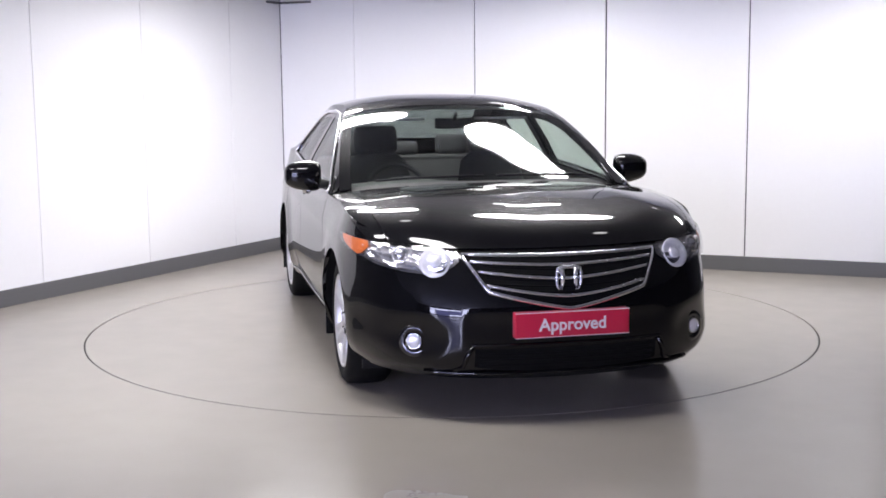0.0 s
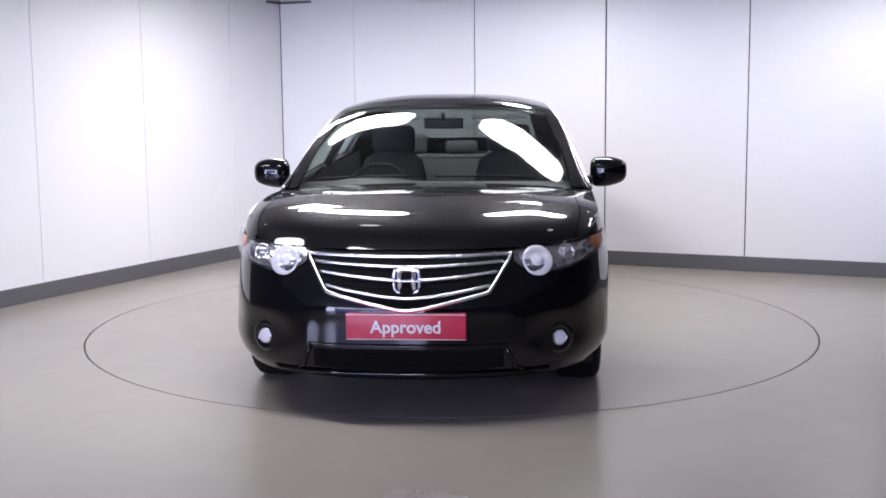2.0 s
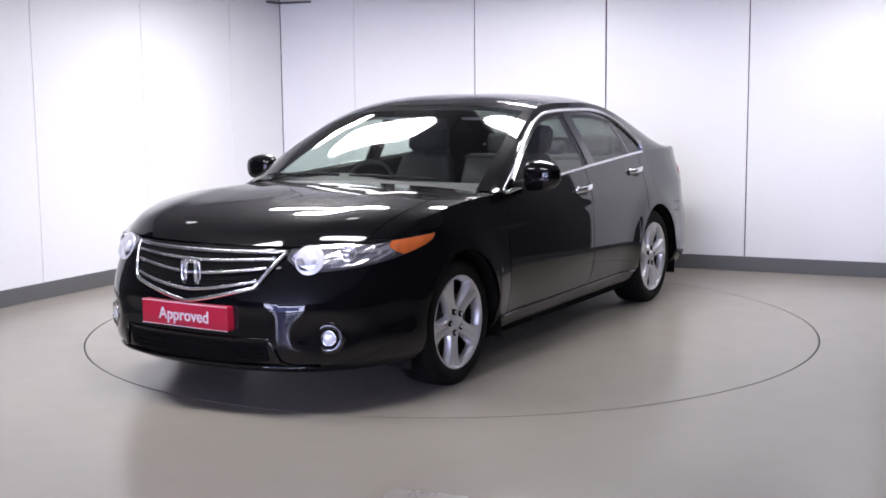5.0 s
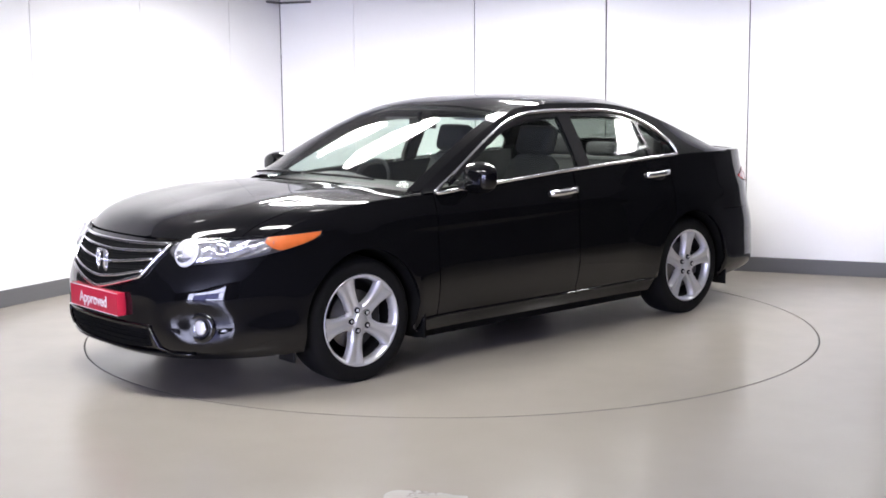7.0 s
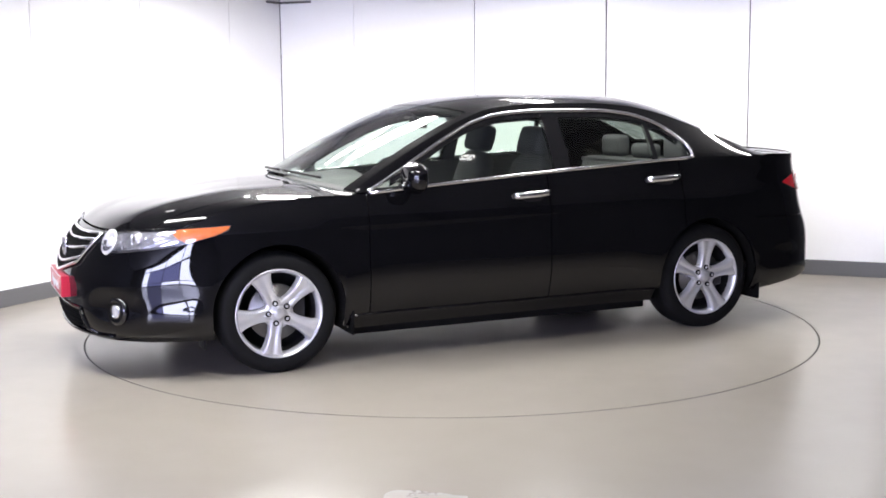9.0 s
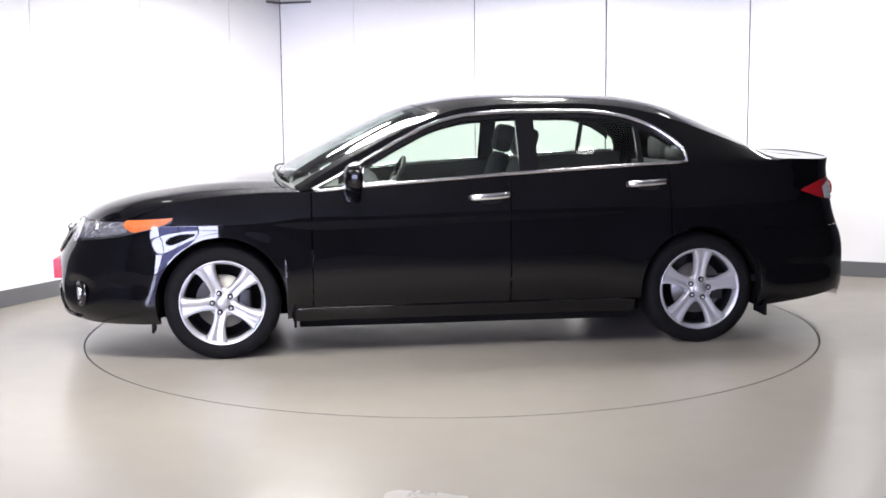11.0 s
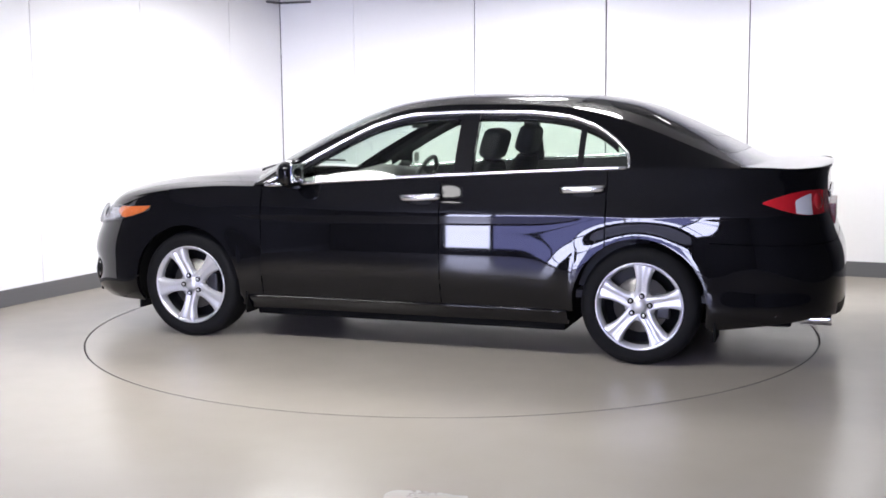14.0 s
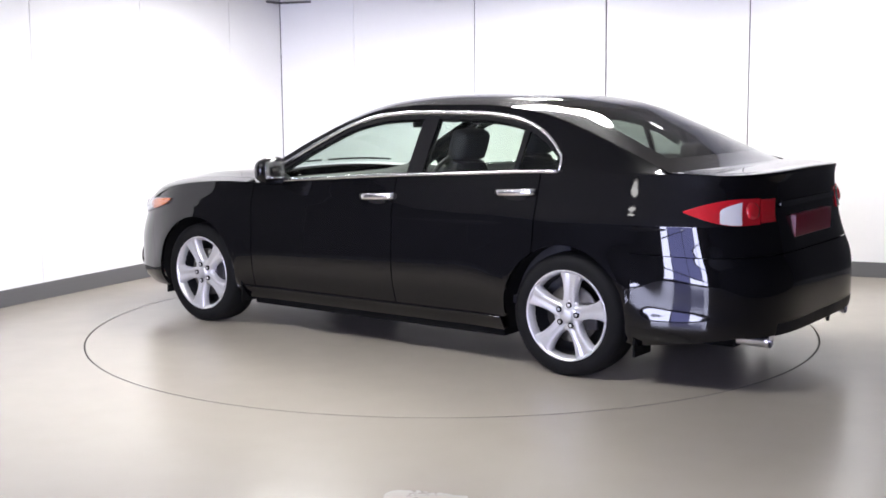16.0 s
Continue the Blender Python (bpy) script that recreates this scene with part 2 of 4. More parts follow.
WALL_TURN = math.degrees(math.atan2(ALONG_R.y, ALONG_R.x))
for a, b, length, width in ((2.5, 2.02, 1.15, 0.42), (2.42, 3.72, 1.15, 0.42), (1.02, 5.45, 0.9, 0.29), (1.02, 3.0, 0.45, 0.29), (5.3, 2.0, 1.15, 0.29), (5.3, 3.8, 1.15, 0.29), (1.9, 1.25, 0.85, 0.29)):
    ceiling_light(a, b, length, width)
for a, b in ((0.8, 2.65), (0.8, 4.3), (3.65, 2.85), (3.7, 1.0), (3.7, 4.9), (6.6, 2.85), (0.8, 5.7), (3.7, 6.0)):
    ceiling_spot(a, b)

# daylit opening in the wall behind the stand
opening = new("window_1")
m_open = Matrix.Translation(FAR) @ wall_frame(ALONG_R, Vector((0, 0, 1)).cross(ALONG_R))
opening.matrix_world = m_open
tagged(opening, "wide daylit window with a slim frame", "window", kind="structure")
posts = (1.80, 2.55, 4.2, 5.85, 6.60)
for k in range(4):
    outer = k in (0, 3)
    for z0, z1, mat in ((0.12, 0.50, DAY if k != 1 else DUSK), (0.56, 1.66, DAY if outer else DUSK), (1.72, 2.12, DAY)):
        part("pane", box(posts[k] + 0.03, posts[k + 1] - 0.03, 0.004, 0.012, z0, z1), mat, opening, smooth=False)
bm = bmesh.new()
for a in [(1.74, 6.66, 0.0, 0.12), (1.74, 6.66, 2.12, 2.20), (1.74, 6.66, 0.50, 0.56), (1.74, 6.66, 1.66, 1.72)] + [(x - 0.03, x + 0.03, 0.10, 2.14) for x in posts]:
    box(a[0], a[1], 0.0, 0.03, a[2], a[3], 0, bm)
part("window_frame", bm, GAP, opening, "dark window frame", smooth=False)

# slim trim strips where the two walls meet the ceiling edge
for along, length in ((ALONG_L, 0.22), (ALONG_R, 0.34)):
    n = Vector((0, 0, 1)).cross(along)
    if n.dot(Vector((0, 0, 0)) - CORNER) < 0:
        n = -n
    strip = part("trim", box(0.0, length, 0.002, 0.02, 2.295, 2.315, 0.003), SKIRT, None, smooth=False)
    strip.matrix_world = Matrix.Translation(CORNER) @ wall_frame(along, n)
    tagged(strip, "short grey trim strip high in the wall corner", "trim", kind="structure")

# pale worn tape mark on the floor near the stand
TAPE = vary(material("worn pale tape", (0.315, 0.285, 0.265), 0.3), 6, 60, 0.12)
mark = bmesh.new()
rows = [[(-0.245 + 0.30 * k / 12, -3.195 - 0.085 * (k / 12) ** 1.6 - 0.05 * max(0, 1 - k / 2.5) ** 2 + 0.006 * math.sin(k * 1.7) * (1 - j), 0.0015) if j == 0 else (-0.26 + 0.31 * k / 12, -3.52, 0.0015) for j in (0, 1)] for k in range(13)]
grid(rows, mark)
finish(mark, (0, -3, -5), 0.001)
tagged(part("floor_tape", mark, TAPE, None, smooth=False), "pale worn tape patch stuck on the floor", "tape")


# ---- the car: x forward, y to its left, z up, from the turntable's axis ----
car = new("car")
tagged(car, "glossy black four-door saloon car with chrome trim, parked on the turntable", "car")

NOSE = pchip([0.15, 0.20, 0.25, 0.35, 0.48, 0.56, 0.64, 0.70, 0.75, 0.80, 1.1], [2.23, 2.295, 2.345, 2.365, 2.36, 2.338, 2.297, 2.257, 2.205, 2.12, 2.0])
TAIL = pchip([0.15, 0.22, 0.30, 0.45, 0.52, 0.58, 0.66, 0.75, 0.90, 0.98, 1.04, 1.2], [-2.27, -2.335, -2.364, -2.368, -2.364, -2.353, -2.322, -2.293, -2.268, -2.266, -2.275, -2.275])
WIDE = pchip([0.15, 0.20, 0.26, 0.33, 0.42, 0.50, 0.60, 0.70, 0.80, 0.835, 0.88, 0.94, 1.02, 1.2], [0.80, 0.856, 0.886, 0.897, 0.904, 0.906, 0.903, 0.898, 0.891, 0.883, 0.870, 0.853, 0.830, 0.78])
TAPER = pchip([-1.5, -1.2, -0.4, 0.3, 1.0, 1.45], [0.966, 0.977, 0.995, 1.0, 0.998, 0.99])
XF, XR, NF, NR = 1.45, -1.3, 2.65, 4.3
AXLES, HUB_Z, TYRE = (1.368, -1.341), 0.315, 0.322
ARCH = 0.354
TOPX = pchip([-2.3, -1.9, -1.5, -1.155, -0.7, -0.258, 0.3, 0.68, 0.86, 1.1, 1.35, 1.6, 1.9, 2.1, 2.2], [1.036, 1.047, 1.046, 1.037, 1.015, 0.992, 0.957, 0.931, 0.918, 0.917, 0.903, 0.874, 0.819, 0.774, 0.752])


def rounded(u, n):
    """A corner between square and round, by angle: u = 0 on the first axis, 1 on the second."""
    c, s = max(math.cos(u * math.pi / 2), 0), max(math.sin(u * math.pi / 2), 0)
    r = (c ** n + s ** n) ** (-1 / n)
    return c * r, s * r


def corner_u(f, n):
    """The u at which the corner has reached the part f of the first axis."""
    f = min(1, max(0, f))
    return math.atan2((1 - f ** n) ** (1 / n), f) / (math.pi / 2)


def swell(x, z):
    """How far the pressed side stands out: wheel arch flares, the shoulder crease and the sill's step."""
    out = 0.0
    for a in AXLES:
        d = max(0.0, math.hypot(x - a, z - HUB_Z - 0.012) - ARCH)
        out += 0.021 * math.exp(-(d / 0.115) ** 1.7) * min(1, max(0, (z - 0.16) / 0.14))
    dz = z - crease_z(x)
    soft = math.sqrt(dz * dz + 0.00006) - 0.0077
    out += 0.0045 * math.exp(-soft / (0.028 if dz < 0 else 0.075))
    # the doors tuck in above the sill, the bumpers' corners swell at their foot
    mid = min(1, max(0, (1.15 - abs(x)) / 0.45))
    out -= 0.034 * mid * min(1, max(0, (0.48 - z) / 0.23)) ** 1.6
    end = min(1, max(0, (abs(x) - 1.62) / 0.2))
    out += 0.020 * end * math.exp(-((z - 0.30) / 0.085) ** 2)
    return out


def crease_z(x):
    return 0.772 - 0.016 * x


def dent(y, z):
    """How far the front bumper steps back: the mouth under the grille and the fog lamp pockets."""
    y = abs(y)
    d = 0.020 * math.exp(-(((y - 0.645) / 0.115) ** 2 + ((z - 0.37) / 0.085) ** 2) ** 2)
    if y < 0.56 and z < 0.6:
        d += 0.014 / (1 + math.exp((y - 0.44) / 0.022)) / (1 + math.exp((z - 0.48) / 0.016)) / (1 + math.exp((0.237 - z) / 0.006))
    return d


def outline(u, z):
    """A point of the body at height z: u runs 0 to 1 round the front corner, 1 to 2 along the side, 2 to 3 round the rear corner."""
    w = WIDE(z)
    if u <= 1:
        cx, cy = rounded(u, NF)
        x = XF + (NOSE(z) - XF) * cx
        y = w * TAPER(XF) * cy
        return Vector((x - dent(y, z), y + swell(x, z) * cy ** 2, z))
    if u <= 2:
        x = XF + (XR - XF) * (u - 1)
        return Vector((x, w * TAPER(x) + swell(x, z), z))
    cx, cy = rounded(3 - u, NR)
    x = XR + (TAIL(z) - XR) * cx
    return Vector((x, w * TAPER(XR) * cy + swell(x, z) * cy ** 2, z))


def u_at(x, z=0.6):
    """The u at which the side stands at x."""
    if x > XF:
        return corner_u((x - XF) / (NOSE(z) - XF), NF)
    if x >= XR:
        return 1 + (XF - x) / (XF - XR)
    return 3 - corner_u((x - XR) / (TAIL(z) - XR), NR)


def u_y(y, z):
    """The u at which the front corner stands at y."""
    return 1 - corner_u(y / (WIDE(z) * TAPER(XF)), NF)


def u_tail_y(y, z):
    return 2 + corner_u(y / (WIDE(z) * TAPER(XR)), NR)


def top(u):
    p = outline(u, 0.9 if u > 1 else 0.78)
    return TOPX(p.x)


def nose_x(y, z):
    b = WIDE(z) * TAPER(XF)
    return XF + (NOSE(z) - XF) * (1 - min(1, abs(y) / b) ** NF) ** (1 / NF) - dent(y, z)


def tail_x(y, z):
    b = WIDE(z) * TAPER(XR)
    return XR + (TAIL(z) - XR) * (1 - min(1, abs(y) / b) ** NR) ** (1 / NR)


def mirrored(p, side):
    return Vector((p[0], p[1] * side, p[2]))


def arch_z(x, low):
    """The lower edge of the side panels, cut round by the wheel arches."""
    for a in AXLES:
        d = abs(x - a)
        if d < ARCH:
            return max(low, HUB_Z + 0.012 + math.sqrt(ARCH * ARCH - d * d))
    return low


def skin(side, us, low, high, n=34, lift=0.0, bm=None, split=False):
    """A sheet of the body's skin between two heights over a stretch of u; split lays one line of it along the crease."""
    rows = []
    for u in us:
        a, b = low(u), high(u)
        r = []
        zs = span(a, b, n)
        if split:
            c, m = crease_z(outline(u, 0.77).x), n * 5 // 9
            c = min(max(c, a + 0.002), b - 0.002)
            zs = [a + (c - a) * (1 - (1 - k / m) ** 1.5) for k in range(m)] + [c + (b - c) * (k / (n - m)) ** 1.5 for k in range(n - m + 1)]
        for z in zs:
            p = outline(u, z)
            if lift:
                q = outline(min(u + 0.002, 3), z) - outline(max(u - 0.002, 0), z)
                nrm = Vector((-q.y, q.x, 0)).normalized()
                if nrm.dot(Vector((p.x * 0.5, p.y, 0))) < 0:
                    nrm = -nrm
                p = p + nrm * lift
            r.append(mirrored(p, side))
        rows.append(r)
    return grid(rows, bm)


def body_low(u):
    x = outline(u, 0.5).x
    return arch_z(x, 0.215)


GAPU = 0.0012
U_BUMPER, U_DOOR_F, U_DOOR_M, U_DOOR_R, U_REAR = u_at(1.71, 0.6), u_at(0.87), u_at(-0.235), u_at(-1.16), u_at(-1.72, 0.5)


def stations(a, b, n, extra=()):
    us = span(a, b, n)
    for c in AXLES:
        for k in range(-12, 13):
            us.append(u_at(c + ARCH * math.sin(k * math.pi / 24), 0.5))
    return sorted({round(v, 5) for v in us if a <= v <= b} | {a, b})


U_LAMP0, U_LAMP1 = u_y(0.462, 0.70), u_at(1.62, 0.77)


def lamp_low(u):
    k = (u - U_LAMP0) / (U_LAMP1 - U_LAMP0)
    return 0.645 + 0.012 * k + 0.105 * k ** 2.2 + 0.06 * max(0, 1 - k / 0.16) ** 1.5


def bumper_top_f(u):
    if u < U_LAMP0 + 0.01:
        return 0.749
    return min(lamp_low(u) + 0.012, 0.735)


def rear_bumper_top(u):
    return 0.655 if u > 2.4 else 0.655 + 0.05 * (2.4 - u)


for side in (1, -1):
    # wings, doors and quarter panels
    seam_f, seam_r = bumper_top_f(U_BUMPER) + 0.004, rear_bumper_top(U_REAR) + 0.004

    def upper_f(u):
        return max(body_low(u), seam_f)

    def upper_r(u):
        return max(body_low(u), seam_r)
    bm = skin(side, stations(u_y(0.78, 0.76), U_BUMPER, 12), lambda u: bumper_top_f(u) + 0.004, top, 24, split=True)
    skin(side, stations(U_BUMPER, U_DOOR_F - GAPU, 20), upper_f, top, 24, 0.0, bm, True)
    skin(side, stations(U_BUMPER, U_DOOR_F - GAPU, 20), body_low, upper_f, 26, 0.0, bm)
    part("wing", finish(bm, (0, 0, 0.5), 0.02), PAINT, car)
    def door_low(u):
        return max(body_low(u), 0.278)
    fd = part("front_door", finish(skin(side, stations(U_DOOR_F + GAPU, U_DOOR_M - GAPU, 20), door_low, top, 54, split=True), (0, 0, 0.5), 0.02), PAINT, car)
    rd = part("rear_door", finish(skin(side, stations(U_DOOR_M + GAPU, U_DOOR_R - GAPU, 20), door_low, top, 54, split=True), (0, 0, 0.5), 0.02), PAINT, car)
    bm = skin(side, stations(U_DOOR_R + GAPU, U_REAR, 24), upper_r, top, 36, split=True)
    skin(side, stations(U_DOOR_R + GAPU, U_REAR, 24), body_low, upper_r, 20, 0.0, bm)
    skin(side, stations(U_REAR, u_tail_y(0.50, 0.9), 40), lambda u: rear_bumper_top(u) + 0.004, top, 36, 0.0, bm, True)
    part("quarter_panel", finish(bm, (0, 0, 0.5), 0.02), PAINT, car)
    part("sill", finish(skin(side, span(u_at(0.985), u_at(-0.955), 20), lambda u: 0.195, lambda u: 0.272, 8, 0.004), (0, 0, 0.5), 0.02), PAINT, car)
    part("sill_ledge", tube([mirrored(outline(u, 0.269) + Vector((0, 0.004, 0)), side) for u in span(u_at(0.985), u_at(-0.955), 24)], 0.0075, 8), PAINT, car, "rounded ledge of the sill")
    # door handles
    for door, x0, z0 in ((fd, -0.122, 0.868), (rd, -1.03, 0.925)):
        pts = []
        for k in range(9):
            x = x0 + 0.120 - 0.24 * k / 8
            z = z0 + 0.012 * (k / 8)
            pts.append((x, side * (outline(u_at(x), z).y + 0.006 + 0.026 * math.sin(math.pi * k / 8) ** 0.6), z))
        part("handle", tube(pts, 0.019, 10, 0.5), CHROME, door, "chrome pull handle")
        cup = bmesh.new()
        yb = side * (outline(u_at(x0), z0 - 0.02).y + 0.001)
        bmesh.ops.create_uvsphere(cup, u_segments=16, v_segments=8, radius=1, matrix=Matrix.LocRotScale((x0, yb, z0 - 0.014), None, (0.066, 0.006, 0.028)))
        part("handle_recess", cup, BLACK, door, "dark handle recess")
    # wheel arch liners
    for a in AXLES:
        rows = []
        for k in range(25):
            t = math.pi * k / 24
            x, z = a + (ARCH + 0.004) * math.cos(t), HUB_Z + 0.012 + (ARCH + 0.004) * math.sin(t)
            if k in (0, 24):
                z = 0.2
            rows.append([(x, side * (outline(u_at(x, 0.6), z).y - 0.006), z), (x, side * 0.58, z), (a, side * 0.58, HUB_Z)])
        well = grid(rows)
        part("wheel_arch", well, LINER, car, "dark wheel arch liner")

# front bumper
for_front = [-u for u in span(U_BUMPER, 0.01, 80)] + span(0.0, U_BUMPER, 81)


def front_point(u, z):
    p = outline(abs(u), z)
    return Vector((p.x, p.y if u >= 0 else -p.y, z))


def bumper_bottom_f(u):
    x = outline(abs(u), 0.4).x
    return max(arch_z(x, 0.185 + 0.02 * abs(u)), 0.185)


us_front = sorted({round(v, 5) for v in for_front} | {s * v for s in (1, -1) for v in stations(0.0, U_BUMPER, 4)})
bm = grid([[front_point(u, z) for z in span(bumper_bottom_f(u), bumper_top_f(abs(u)), 44)] for u in us_front])
front_bumper = part("front_bumper", finish(bm, (0, 0, 0.4), 0.02), PAINT, car)

# rear bumper
across = span(U_REAR - 3, 3 - U_REAR, 101)
us_rear = [3 - abs(v) for v in across]
signs = [1 if v < 0 else -1 for v in across]
rows = []
for u, s in zip(us_rear, signs):
    x = outline(u, 0.4).x
    lo = max(arch_z(x, 0.2), 0.2 + 0.075 * min(1, max(0, u - U_REAR) / (2.5 - U_REAR)))
    if u < U_REAR - 0.0001:
        continue
    rows.append([mirrored(outline(u, z), s) for z in span(lo, rear_bumper_top(u), 30)])
rear_bumper = part("rear_bumper", finish(grid(rows), (0, 0, 0.4), 0.02), PAINT, car)

# ---- bonnet, glasshouse, boot ----
CENTRE = pchip([1.10, 1.069, 0.884, 0.70, 0.518, 0.337, 0.159, -0.02, -0.2, -0.4, -0.72, -0.958, -1.13, -1.267, -1.4, -1.57, -1.74, -1.91, -2.0], [0.972, 0.992, 1.094, 1.190, 1.280, 1.355, 1.403, 1.428, 1.440, 1.444, 1.439, 1.427, 1.402, 1.367, 1.312, 1.235, 1.150, 1.070, 1.041])
SX = [0.93, 0.70, 0.45, 0.20, 0.0, -0.3, -0.65, -0.9, -1.1, -1.3, -1.5, -1.7, -1.84]
SY = [0.808, 0.774, 0.726, 0.672, 0.630, 0.608, 0.606, 0.608, 0.618, 0.64, 0.668, 0.70, 0.725]
SZ = [0.932, 1.067, 1.196, 1.304, 1.360, 1.382, 1.381, 1.362, 1.325, 1.263, 1.187, 1.107, 1.050]
CX = [1.10, 0.86, 0.60, 0.33, 0.10, -0.28, -0.66, -0.93, -1.16, -1.38, -1.60, -1.81, -1.94]
RAIL_Y, RAIL_Z, MIDDLE = pchip(SX, SY), pchip(SX, SZ), pchip(SX, CX)


def cap(xe, t):
    """A point of windscreen, roof and rear window: xe along the side rail, t across from -1 to 1."""
    ye, ze, xc = RAIL_Y(xe), RAIL_Z(xe), MIDDLE(xe)
    zc = CENTRE(xc)
    return Vector((xe + (xc - xe) * (1 - abs(t) ** 2.9), ye * t, ze + (zc - ze) * (1 - abs(t) ** 3.0)))


def cap_sheet(x0, x1, t0, t1, n=20, m=25, lift=0.0):
    return grid([[cap(x, t) + Vector((0, 0, lift)) for t in span(t0, t1, m)] for x in span(x0, x1, n)])


MID = (-0.4, 0, 0.9)
HEADER, REARTOP, REARLOW = 0.14, -0.93, -1.70
windscreen = part("windscreen", finish(cap_sheet(0.915, HEADER, -0.925, 0.925, 24, 33), MID), SCREEN, car, "clear raked windscreen")
windscreen.visible_shadow = False
part("roof", finish(cap_sheet(HEADER - 0.004, REARTOP + 0.004, -1, 1, 36, 41), MID, 0.02), PAINT, car)
rear_window = part("rear_window", finish(cap_sheet(REARTOP, REARLOW, -0.80, 0.80, 24, 33), MID), DARKGLASS, car, "dark tinted rear window")
rear_window.visible_shadow = False
for side in (1, -1):
    part("windscreen_pillar", finish(cap_sheet(0.93, HEADER - 0.002, side * 0.928, side * 1.0, 24, 4), MID, 0.012), PAINT, car)
    part("rear_pillar", finish(cap_sheet(REARTOP + 0.002, -1.84, side * 0.802, side * 1.0, 24, 9), MID, 0.012), PAINT, car)
part("parcel_edge", finish(cap_sheet(REARLOW - 0.002, -1.84, -0.802, 0.802, 6, 25), MID, 0.01), PAINT, car)
# header bands behind the glass edge
bm = grid([[cap(x, t) - Vector((0.004, 0, 0.006)) for t in span(-0.925, 0.925, 25)] for x in span(HEADER, HEADER + 0.05, 3)])
part("glass_band", bm, GLOSS, windscreen, "black printed band")

DLO_X = [0.86, 0.70, 0.52, 0.36, 0.155, -0.045, -0.34, -0.66, -0.88, -1.06, -1.18, -1.245, -1.27]
DLO_Z = [0.925, 1.005, 1.105, 1.19, 1.28, 1.322, 1.335, 1.333, 1.312, 1.258, 1.185, 1.12, 1.055]
DLO = pchip(DLO_X, DLO_Z)


def belt(x):
    return TOPX(x)


def cabin(x, z):
    """A point of the cabin's side above the belt."""
    zb, zr = belt(x), RAIL_Z(x)
    yb, yr = outline(u_at(x), zb).y, RAIL_Y(x)
    q = min(1, max(0, (z - zb) / max(zr - zb, 0.02)))
    return Vector((x, yb + (yr - yb) * q ** 1.12, z))


def cabin_sheet(side, xs, low, high, n=10, inset=0.0):
    return grid([[mirrored(cabin(x, z) - Vector((0, inset, 0)), side) for z in span(low(x), high(x), n)] for x in xs])


def dlo_top(x):
    return max(min(DLO(x), RAIL_Z(x) - 0.014), belt(x) + 0.006)


for side in (1, -1):
    win = (("front_side_window", 0.80, -0.295, GLASS), ("rear_side_window", -0.405, -0.985, GLASS), ("quarter_window", -1.02, -1.255, GLASS))
    for nm, a, b, mat in win:
        g = part(nm, finish(cabin_sheet(side, span(a, b, 24), lambda x: belt(x) + 0.002, dlo_top, 10, 0.006), MID), mat, car, "green-tinted side glass")
        g.visible_shadow = False
    part("pillar_trim", finish(cabin_sheet(side, span(-0.297, -0.403, 5), lambda x: belt(x) + 0.002, dlo_top, 8, 0.002), MID, 0.03), GLOSS, car, "gloss black pillar trim")
    part("window_divider", finish(cabin_sheet(side, span(-0.987, -1.018, 3), lambda x: belt(x) + 0.002, dlo_top, 8, 0.003), MID, 0.02), GLOSS, car, "black window divider")
    part("window_cheater", finish(cabin_sheet(side, span(0.858, 0.802, 5), lambda x: belt(x) + 0.002, dlo_top, 5, 0.003), MID, 0.02), BLACK, car, "black mirror mount trim")
    part("roof_rail", finish(cabin_sheet(side, span(0.93, -1.27, 60), dlo_top, lambda x: max(RAIL_Z(x), dlo_top(x) + 0.004), 5), MID, 0.015), PAINT, car)
    part("rear_shoulder", finish(cabin_sheet(side, span(-1.27, -1.84, 20), belt, lambda x: max(RAIL_Z(x), belt(x) + 0.002), 10), MID, 0.015), PAINT, car)
    for nm, a, b in (("front_window_frame", 0.72, -0.295), ("rear_window_frame", -0.405, -1.2)):
        part(nm, finish(cabin_sheet(side, span(a, b, 30), lambda x: max(dlo_top(x) - 0.034, belt(x) + 0.003), dlo_top, 3, 0.003), MID, 0.03), GLOSS, car, "black window frame")
    # chrome round the windows
    pts = [mirrored(cabin(x, belt(x) + 0.004) + Vector((0, 0.007, 0)), side) for x in span(0.85, -1.255, 40)]
    part("belt_strip", tube(pts, 0.0095, 8, 0.6), CHROME, car, "chrome waist strip")
    pts = [mirrored(cabin(x, dlo_top(x)) + Vector((0, 0.005, 0.004)), side) for x in span(0.86, -1.235, 60)]
    pts += [mirrored(cabin(-1.235 - 0.035 * math.sin(a), dlo_top(-1.235) + (belt(-1.26) + 0.004 - dlo_top(-1.235)) * (1 - math.cos(a)) ) + Vector((0, 0.006, 0)), side) for a in span(0.2, math.pi / 2, 6)]
    part("window_strip", tube(pts, 0.0108, 8, 0.7), CHROME, car, "chrome window surround")


def coons(c0, c1, d0, d1, s, t, w):
    """A sheet inside four edges: c0, c1 across at s = 0, 1; d0, d1 along at t = 0 (middle), 1 (edge). w: the weight of the edge at t."""
    a = c0(t) * (1 - s) + c1(t) * s
    b = d0(s) * (1 - w) + d1(s) * w
    k = (c0(0) * (1 - w) + c0(1) * w) * (1 - s) + (c1(0) * (1 - w) + c1(1) * w) * s
    return a + b - k


U_HOOD0, U_HOOD1 = u_y(0.80, 0.76), u_at(0.93, 0.9)
HOODC = pchip([2.20, 2.15, 2.08, 2.0, 1.9, 1.8, 1.6, 1.44, 1.25, 1.10], [0.754, 0.797, 0.836, 0.864, 0.889, 0.908, 0.935, 0.952, 0.964, 0.970])


